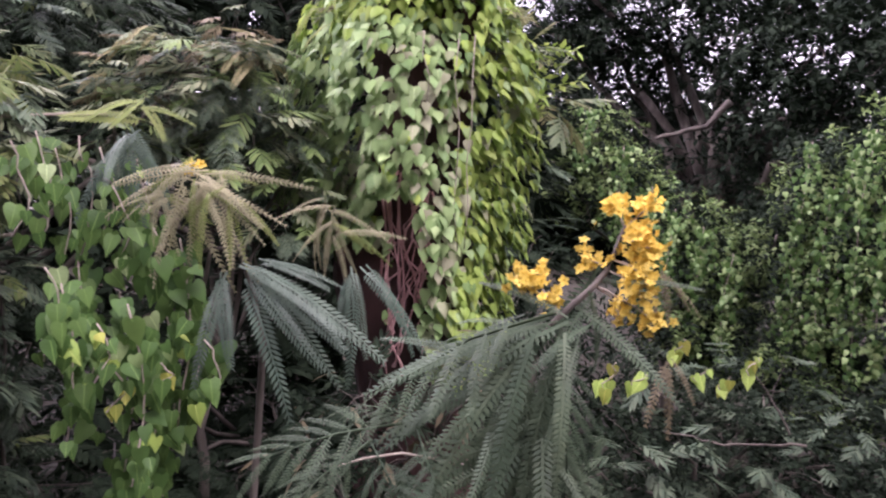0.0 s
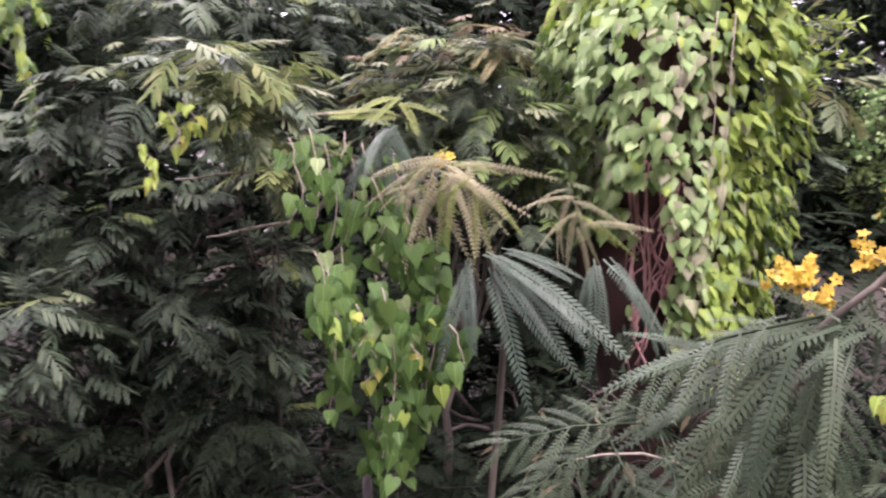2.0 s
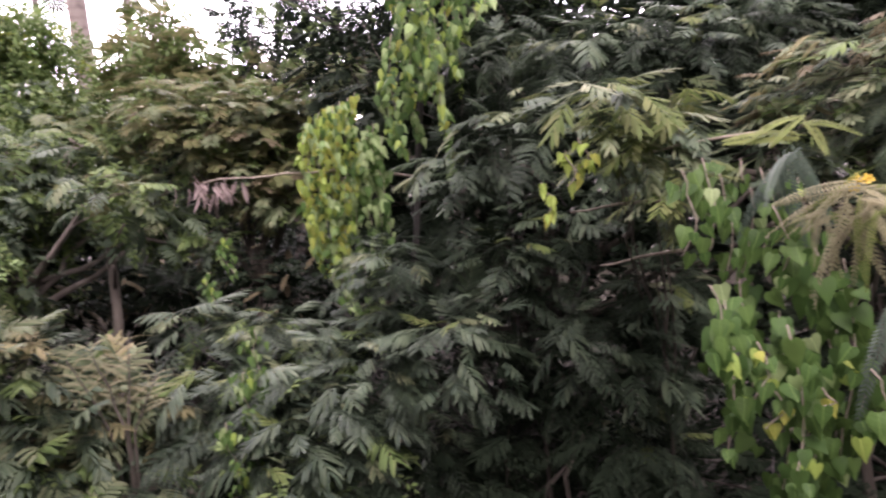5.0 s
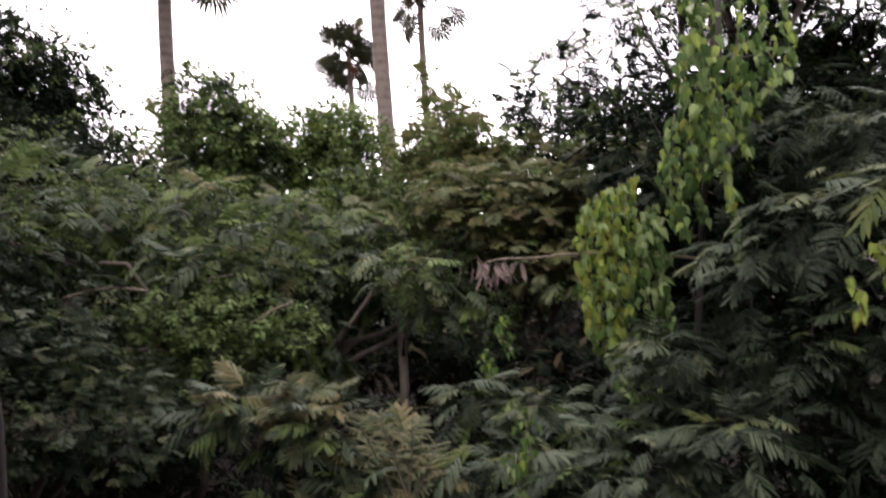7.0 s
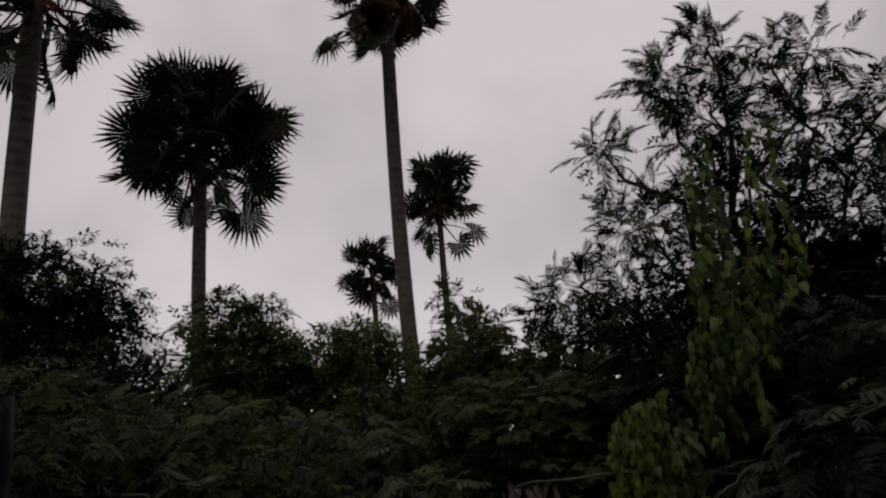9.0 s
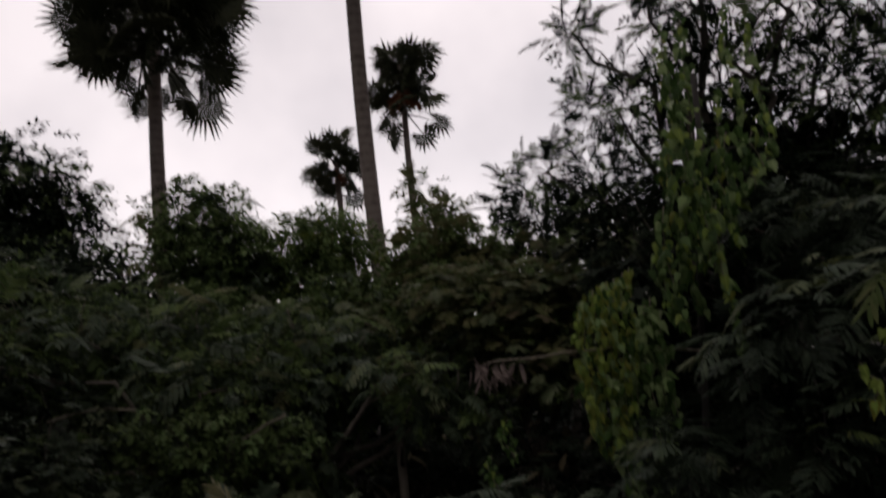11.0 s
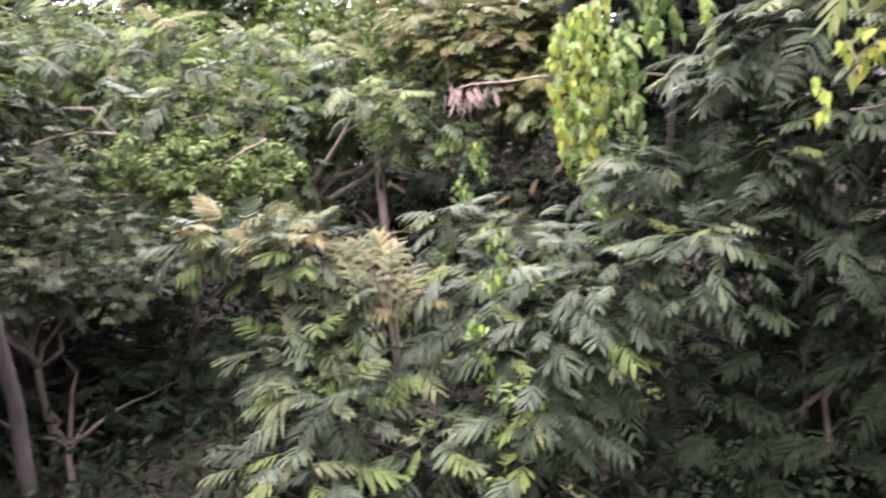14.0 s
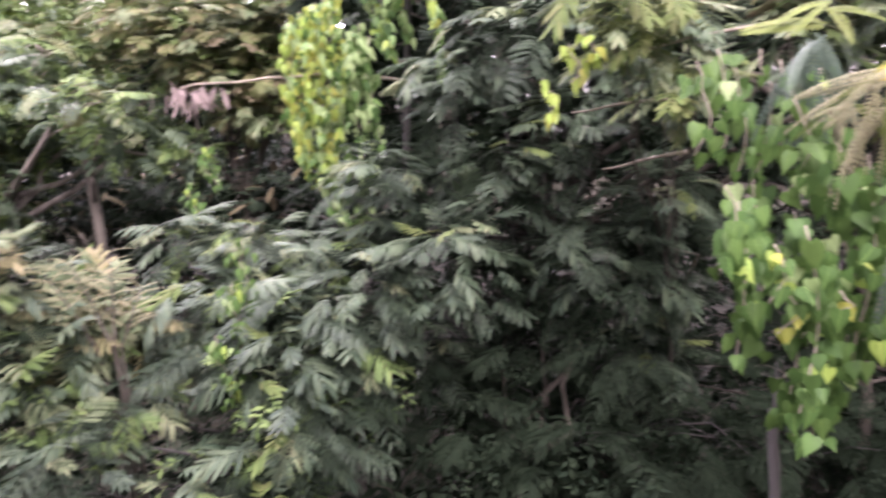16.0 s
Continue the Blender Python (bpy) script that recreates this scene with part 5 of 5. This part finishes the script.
def flowering_shrub():
    foot = footed(*(0.20, 1.52, 1.26))
    root = thing("flowering_shrub", foot, "shrub with dark feathery fronds and yellow flower clusters", "shrub")
    stem = [np.array(foot), np.array((0.16, 1.51, 1.36)), np.array((0.22, 1.54, 1.64)), np.array((0.35, 1.55, 1.78)), np.array((0.38, 1.55, 1.87))]
    pts = np.concatenate([bent(stem[i], stem[i + 1], 0.0, 5, 0.01)[(i > 0):] for i in range(4)])
    part("stem", mesh_of("stem", *tube(pts, np.linspace(0.012, 0.004, len(pts)), 7), BARK, True), root, "green-brown woody stem")
    clusters = [(0.36, 1.56, 1.91), (0.42, 1.54, 1.91), (0.41, 1.54, 1.87), (0.43, 1.53, 1.83), (0.40, 1.54, 1.85), (0.31, 1.56, 1.80), (0.43, 1.52, 1.77), (0.40, 1.53, 1.75),
                (0.20, 1.57, 1.75), (0.24, 1.56, 1.71), (0.38, 1.53, 1.70), (0.43, 1.51, 1.69), (0.40, 1.54, 1.79), (0.18, 1.57, 1.75)]
    for k, c in enumerate(clusters):
        c = np.array(c)
        near = pts[np.argmin(np.linalg.norm(pts - c, axis=1))]
        stalk = part("flower_stalk", mesh_of("flower_stalk", *tube(bent(near, c, 0.05, 5, 0.02), 0.002, 4), TWIG), root)
        for i in range(23):
            p = c + rng.normal(0, 1, 3) * [0.015, 0.014, 0.016]
            part("flower", FLOWER[i % 3], stalk, "yellow five-petalled flower", "", matrix(p, rng.normal(size=3), np.array([0, -1, 0.5]) + rng.normal(0, 0.6, 3), rng.uniform(0.02, 0.029)))
    long = [((0.24, 1.53, 1.69), (-0.09, 1.44, 1.59)), ((0.24, 1.53, 1.67), (-0.03, 1.37, 1.52)), ((0.22, 1.52, 1.65), (0.07, 1.38, 1.43)), ((0.25, 1.52, 1.64), (0.17, 1.35, 1.38)),
           ((0.27, 1.52, 1.65), (0.31, 1.37, 1.49)), ((0.26, 1.54, 1.68), (0.06, 1.58, 1.66)), ((0.15, 1.54, 1.51), (0.09, 1.33, 1.32)), ((0.18, 1.54, 1.53), (0.27, 1.40, 1.38)),
           ((0.31, 1.55, 1.73), (0.40, 1.43, 1.56)), ((0.18, 1.53, 1.58), (0.21, 1.38, 1.33)), ((0.15, 1.56, 1.57), (-0.15, 1.64, 1.59)), ((0.30, 1.56, 1.68), (0.12, 1.44, 1.53)),
           ((0.27, 1.53, 1.63), (0.25, 1.37, 1.45)), ((0.21, 1.56, 1.60), (0.01, 1.38, 1.42)), ((0.19, 1.55, 1.55), (-0.06, 1.45, 1.46)), ((0.22, 1.55, 1.58), (0.12, 1.35, 1.36)), ((0.32, 1.57, 1.75), (0.21, 1.47, 1.55)),
           ((0.18, 1.55, 1.48), (-0.01, 1.39, 1.32)), ((0.19, 1.54, 1.43), (0.31, 1.36, 1.32)), ((0.35, 1.56, 1.75), (0.48, 1.50, 1.70)), ((0.20, 1.60, 1.66), (-0.02, 1.60, 1.61)), ((0.15, 1.60, 1.59), (-0.04, 1.55, 1.54))]
    reach(root, "frond", PLUME["dark"], [(np.array(a) + rng.normal(0, 0.02, 3), np.array(b) + rng.normal(0, 0.035, 3)) for a, b in long for _ in range(2)], (0, -0.75, 1))
    reach(root, "frond", FINE["dark"], long[::3], (0, -0.55, 1))
    side = bent((0.14, 1.53, 1.31), (-0.21, 1.45, 1.37), 0.12, 6, 0.01)
    part("stem", mesh_of("stem", *tube(side, np.linspace(0.0045, 0.002, 6), 6), TWIG, True), root, "pale side stem")
    reach(root, "frond", FINE["dark"],
          [((-0.07, 1.50, 1.45), (-0.30, 1.36, 1.44)), ((-0.13, 1.48, 1.42), (-0.28, 1.32, 1.35)), ((-0.17, 1.46, 1.38), (-0.22, 1.32, 1.31)), ((-0.13, 1.48, 1.41), (-0.05, 1.34, 1.32)),
           ((-0.01, 1.52, 1.43), (-0.16, 1.53, 1.50)), ((-0.04, 1.52, 1.43), (0.04, 1.35, 1.34))], (0, -0.55, 1))
    return root


cream_shoots()
bush("cream_growth", "cream-green young growth on the sapling", "sapling", footed(*(-3.24, 0.95, 0.63)),
     [(-3.26, 1.02, 1.22, 0.08), (-3.29, 0.90, 1.21, 0.07), (-3.20, 1.13, 1.13, 0.07), (-3.24, 0.98, 1.10, 0.10), (-3.49, 0.70, 1.45, 0.08), (-3.52, 0.56, 1.47, 0.08)],
     [(FROND_FINGER, 45, 0.14, CREAM), (FROND_FINGER, 100, 0.15, GREEN_PALE)], 0.01, droop=-0.3, spread=0.4, flat=0.2)
bush("young_shrub", "shrub with layered yellow-green young fronds", "shrub", footed(*(-1.81, 3.07, 1.03)),
     [(-1.53, 2.10, 2.29, 0.07), (-1.49, 2.20, 2.24, 0.10), (-1.44, 2.29, 2.13, 0.10), (-1.50, 2.14, 2.11, 0.07), (-1.40, 2.37, 2.26, 0.10), (-1.42, 2.42, 1.96, 0.11)],
     [(FROND, 110, 0.15, GREEN_YOUNG), (FROND, 60, 0.15, GREEN_PALE), (FROND, 50, 0.15, GREEN_GREY)], 0.012, droop=0.3, spread=0.4)
flowering_shrub()


def budding_shrub():
    foot = footed(*(-0.56, 2.11, 1.12))
    root = thing("budding_shrub", foot, "shrub with drooping cream plumes and blue-green fronds", "shrub")
    stem = [np.array(foot), np.array((-0.52, 2.17, 1.45)), np.array((-0.56, 2.10, 1.70)), np.array((-0.65, 2.05, 1.94))]
    pts = np.concatenate([bent(stem[i], stem[i + 1], 0.0, 5, 0.01)[(i > 0):] for i in range(3)])
    part("stem", mesh_of("stem", *tube(pts, np.linspace(0.014, 0.004, len(pts)), 7), BARK, True), root)
    # plumes that fall from each head like a fountain
    for head, long, count, wide in (((-0.66, 2.01, 1.93), 0.21, 26, 95), ((-0.36, 2.45, 1.79), 0.18, 13, 105), ((-0.74, 2.00, 1.89), 0.13, 8, 100), ((-0.60, 2.00, 1.90), 0.16, 8, 80)):
        for i in range(count):
            a = radians(wide * (2 * (i + rng.uniform(0.1, 0.9)) / count - 1))
            d = unit(np.array([math.sin(a), -0.2 - 0.4 * rng.uniform(), 0.12 - 0.9 * math.cos(a)]))
            L = long * rng.uniform(0.75, 1.15)
            b = np.array(head) + rng.normal(0, 0.025, 3)
            part("plume", PLUME["cream" if rng.uniform() < 0.75 else "olive"][i % 3], root, "drooping cream-green young frond", "", matrix(b, d, np.array([0.0, -0.8, 0.7]) + rng.normal(0, 0.25, 3), L))
    c = np.array((-0.68, 2.02, 1.96))
    for i in range(7):
        part("flower", FLOWER[i % 3], root, "yellow flower", "", matrix(c + rng.normal(0, 0.012, 3) * [1.4, 1, 0.5], rng.normal(size=3), np.array([0, -1, 0.6]) + rng.normal(0, 0.4, 3), rng.uniform(0.03, 0.04)))
    strips = [((-0.55, 2.05, 1.67), (-0.24, 1.94, 1.58)), ((-0.53, 2.05, 1.66), (-0.28, 1.91, 1.48)), ((-0.55, 2.05, 1.66), (-0.40, 1.87, 1.49)), ((-0.58, 2.04, 1.67), (-0.63, 1.89, 1.50)), ((-0.52, 2.06, 1.69), (-0.28, 2.05, 1.66)),
           ((-0.29, 2.35, 1.62), (-0.22, 2.21, 1.41)), ((-0.24, 2.36, 1.64), (-0.04, 2.28, 1.44)), ((-0.29, 2.35, 1.63), (-0.30, 2.21, 1.45)),
           ((-0.89, 2.12, 2.04), (-0.97, 1.97, 1.90)), ((-0.89, 2.12, 2.02), (-0.85, 2.02, 1.81)), ((-0.88, 2.12, 2.04), (-0.77, 2.11, 1.88))]
    reach(root, "frond", PLUME["blue"], [(np.array(a) + rng.normal(0, 0.015, 3), np.array(b) + rng.normal(0, 0.03, 3)) for a, b in strips for _ in range(2)], (0, -0.7, 1))
    return root


budding_shrub()

curtain("vine_sprig", "yellow-green vine tip on a bare twig",
        [hang((0.92, 2.78, 1.35), (0.94, 2.75, 1.27), 0.02), hang((0.99, 2.73, 1.25), (1.00, 2.71, 1.19), 0.03), hang((1.07, 2.70, 1.23), (1.07, 2.68, 1.17), 0.015), hang((1.16, 2.68, 1.31), (1.16, 2.66, 1.24), 0.025), hang((0.58, 2.45, 1.34), (0.58, 2.42, 1.23), 0.02), hang((0.67, 2.42, 1.31), (0.67, 2.40, 1.26), 0.01)],
        0.055, [("yellow", 0.5), ("bright", 0.5)], 0.03, 60)

# ---------------------------------------------------------------- dark leaves for shade in the hollows, growth on the clad trunk
# leaves added in the hollows, coloured near black to read as shade
bush("hollow_shade", "sparse near-black leaves that stand in for shade under the shrubs", "shrub", footed(*(-0.67, 4.04, 0.13)),
     [(-1.07, 4.25, 0.62, 0.31), (-0.56, 4.43, 0.54, 0.32), (-0.63, 3.81, 0.34, 0.25), (-1.00, 3.62, 0.35, 0.25), (-0.23, 4.09, 0.40, 0.27), (-1.42, 3.69, 0.57, 0.25), (-1.87, 3.54, 0.73, 0.29), (-2.11, 3.65, 1.15, 0.29), (-1.77, 3.14, 0.51, 0.27), (0.09, 3.66, 0.39, 0.24), (-0.91, 4.60, 0.99, 0.33), (0.64, 4.91, 1.28, 0.30)],
     [(FROND_SMALL, 34, 0.2, GREEN_DARK_SHADED), (SPRIG, 26, 0.14, GREEN_DARK_SHADED)], 0.03)
bush("hollow_shade", "near-black and rusty leaves round the grey trunk in place of shade", "shrub", footed(*(-7.27, 3.14, 0.79)),
     [(-8.31, 2.79, 1.07, 0.47), (-7.73, 3.17, 1.00, 0.45), (-7.88, 2.07, 0.96, 0.43), (-5.35, 3.05, 1.20, 0.33), (-6.39, 3.29, 1.41, 0.38)],
     [(SPRIG, 26, 0.22, GREEN_DARK_SHADED), (FROND_SMALL, 12, 0.24, GREEN_DARK_SHADED), (BLADE, 12, 0.2, RUST)], 0.03)
bush("hollow_shade", "near-black leaves added below the shrub in place of black shade", "shrub", footed(*(-2.40, 2.76, 0.38)),
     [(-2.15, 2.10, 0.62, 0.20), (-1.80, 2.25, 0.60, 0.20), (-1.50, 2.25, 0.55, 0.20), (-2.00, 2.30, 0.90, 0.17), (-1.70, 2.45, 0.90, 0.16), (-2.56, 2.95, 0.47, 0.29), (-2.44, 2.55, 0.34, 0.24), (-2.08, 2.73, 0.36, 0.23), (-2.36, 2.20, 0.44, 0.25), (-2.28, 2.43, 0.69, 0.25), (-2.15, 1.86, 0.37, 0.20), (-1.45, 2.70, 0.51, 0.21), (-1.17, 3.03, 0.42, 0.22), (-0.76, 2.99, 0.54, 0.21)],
     [(FROND_COMB, 46, 0.2, GREEN_DARK_SHADED), (SPRIG, 30, 0.12, GREEN_DARK_SHADED)], 0.012, BARK_DARK)
bush("crowning_shrub", "feathery olive shoots growing out of the vines", "shrub", (0.02, 3.28, 2.32),
     [(0.32, 3.15, 2.43, 0.08), (0.42, 3.16, 2.25, 0.07), (0.13, 3.14, 2.60, 0.11), (-0.31, 3.13, 2.61, 0.11), (-0.08, 3.13, 2.68, 0.12)],
     [(FROND, 45, 0.17, GREEN_OLIVE), (FROND, 25, 0.17, GREEN_PALE), (SPRIG, 30, 0.12, VINE_BRIGHT)], 0.015, droop=0.1)

# added over the bright foot of the trunk to darken it like shade
bush("lower_growth", "brown and near-black leaves at the clad trunk's foot, in place of shade", "shrub", footed(*(-0.13, 2.44, 0.84)),
     [(-0.27, 2.65, 1.13, 0.13), (-0.14, 2.51, 1.02, 0.14), (0.04, 2.66, 1.14, 0.13), (-0.33, 2.46, 0.95, 0.12), (0.18, 2.69, 1.26, 0.11), (-0.53, 2.67, 0.99, 0.13)],
     [(FROND, 60, 0.15, GREEN_DARK_SHADED), (SPRIG, 50, 0.11, GREEN_DARK_SHADED), (BLADE, 30, 0.1, RUST)], 0.02, droop=0.4)


# ---------------------------------------------------------------- dry bits and shoots
RUST_PLUME = shared("plume", PLUME_SLIM, RUST)


def dry_shoots(name, label, start, ends, meshes):
    root = thing(name, start, label, "shoots")
    reach(root, "plume", meshes, [(np.array(start) + rng.normal(0, 0.015, 3), e) for e in ends], (0, -0.5, 1))


dry_shoots("dry_fronds", "faded brown fronds next to the yellow flowers", (0.47, 1.60, 1.76), [(0.50, 1.57, 1.67), (0.54, 1.56, 1.71), (0.56, 1.58, 1.74), (0.47, 1.57, 1.64)], RUST_PLUME)
dry_shoots("dry_fronds", "drooping brown fronds over the undergrowth", (0.70, 2.22, 1.41), [(0.63, 2.14, 1.26), (0.68, 2.12, 1.25), (0.73, 2.11, 1.28), (0.76, 2.12, 1.33)], RUST_PLUME)
dry_shoots("young_shoot", "upright yellow-green shoot above the vines", (-0.55, 2.87, 2.39), [(-0.51, 2.85, 2.56), (-0.49, 2.86, 2.51)], shared("plume", PLUME_THIN, OLIVE_ONE))
dry_shoots("young_shoots", "yellow-green shoots above the vine curtain", (-0.93, 2.32, 2.13), [(-1.06, 2.15, 2.09), (-1.01, 2.18, 2.13), (-0.81, 2.31, 2.14), (-0.97, 2.20, 2.08), (-0.84, 2.25, 2.08)], shared("plume", FEATHER_FINE, OLIVE_ONE))
curtain("hanging_creeper", "dark wall of small-leaved creepers hanging in strands",
        [hang((2.04, 4.23, 2.16), (2.07, 4.08, 0.94), 0.05), hang((2.11, 4.09, 1.92), (2.13, 3.90, 0.80), 0.05), hang((2.19, 4.04, 2.13), (2.24, 3.91, 1.05), 0.05), hang((2.21, 3.91, 2.22), (2.25, 3.74, 0.89), 0.05),
         hang((2.04, 4.33, 1.58), (2.04, 4.13, 0.66), 0.05), hang((2.31, 3.86, 2.02), (2.33, 3.70, 0.93), 0.05)],
        0.035, [("deep", 0.75), ("mid", 0.25)], 0.2, 170, "hanging creepers")
curtain("hanging_creeper", "green small-leaved creepers hanging over a bush",
        [hang((1.53, 4.96, 1.72), (1.56, 4.86, 1.01), 0.07), hang((1.67, 4.80, 1.62), (1.70, 4.65, 0.77), 0.07), hang((1.80, 4.63, 1.47), (1.82, 4.49, 0.75), 0.07), hang((1.28, 5.45, 2.13), (1.31, 5.42, 1.47), 0.07),
         hang((1.04, 5.59, 2.41), (1.09, 5.59, 1.96), 0.07), hang((1.43, 5.20, 1.86), (1.46, 5.15, 1.27), 0.07)],
        0.04, [("mid", 0.3), ("deep", 0.7)], 0.2, 150, "hanging creepers")
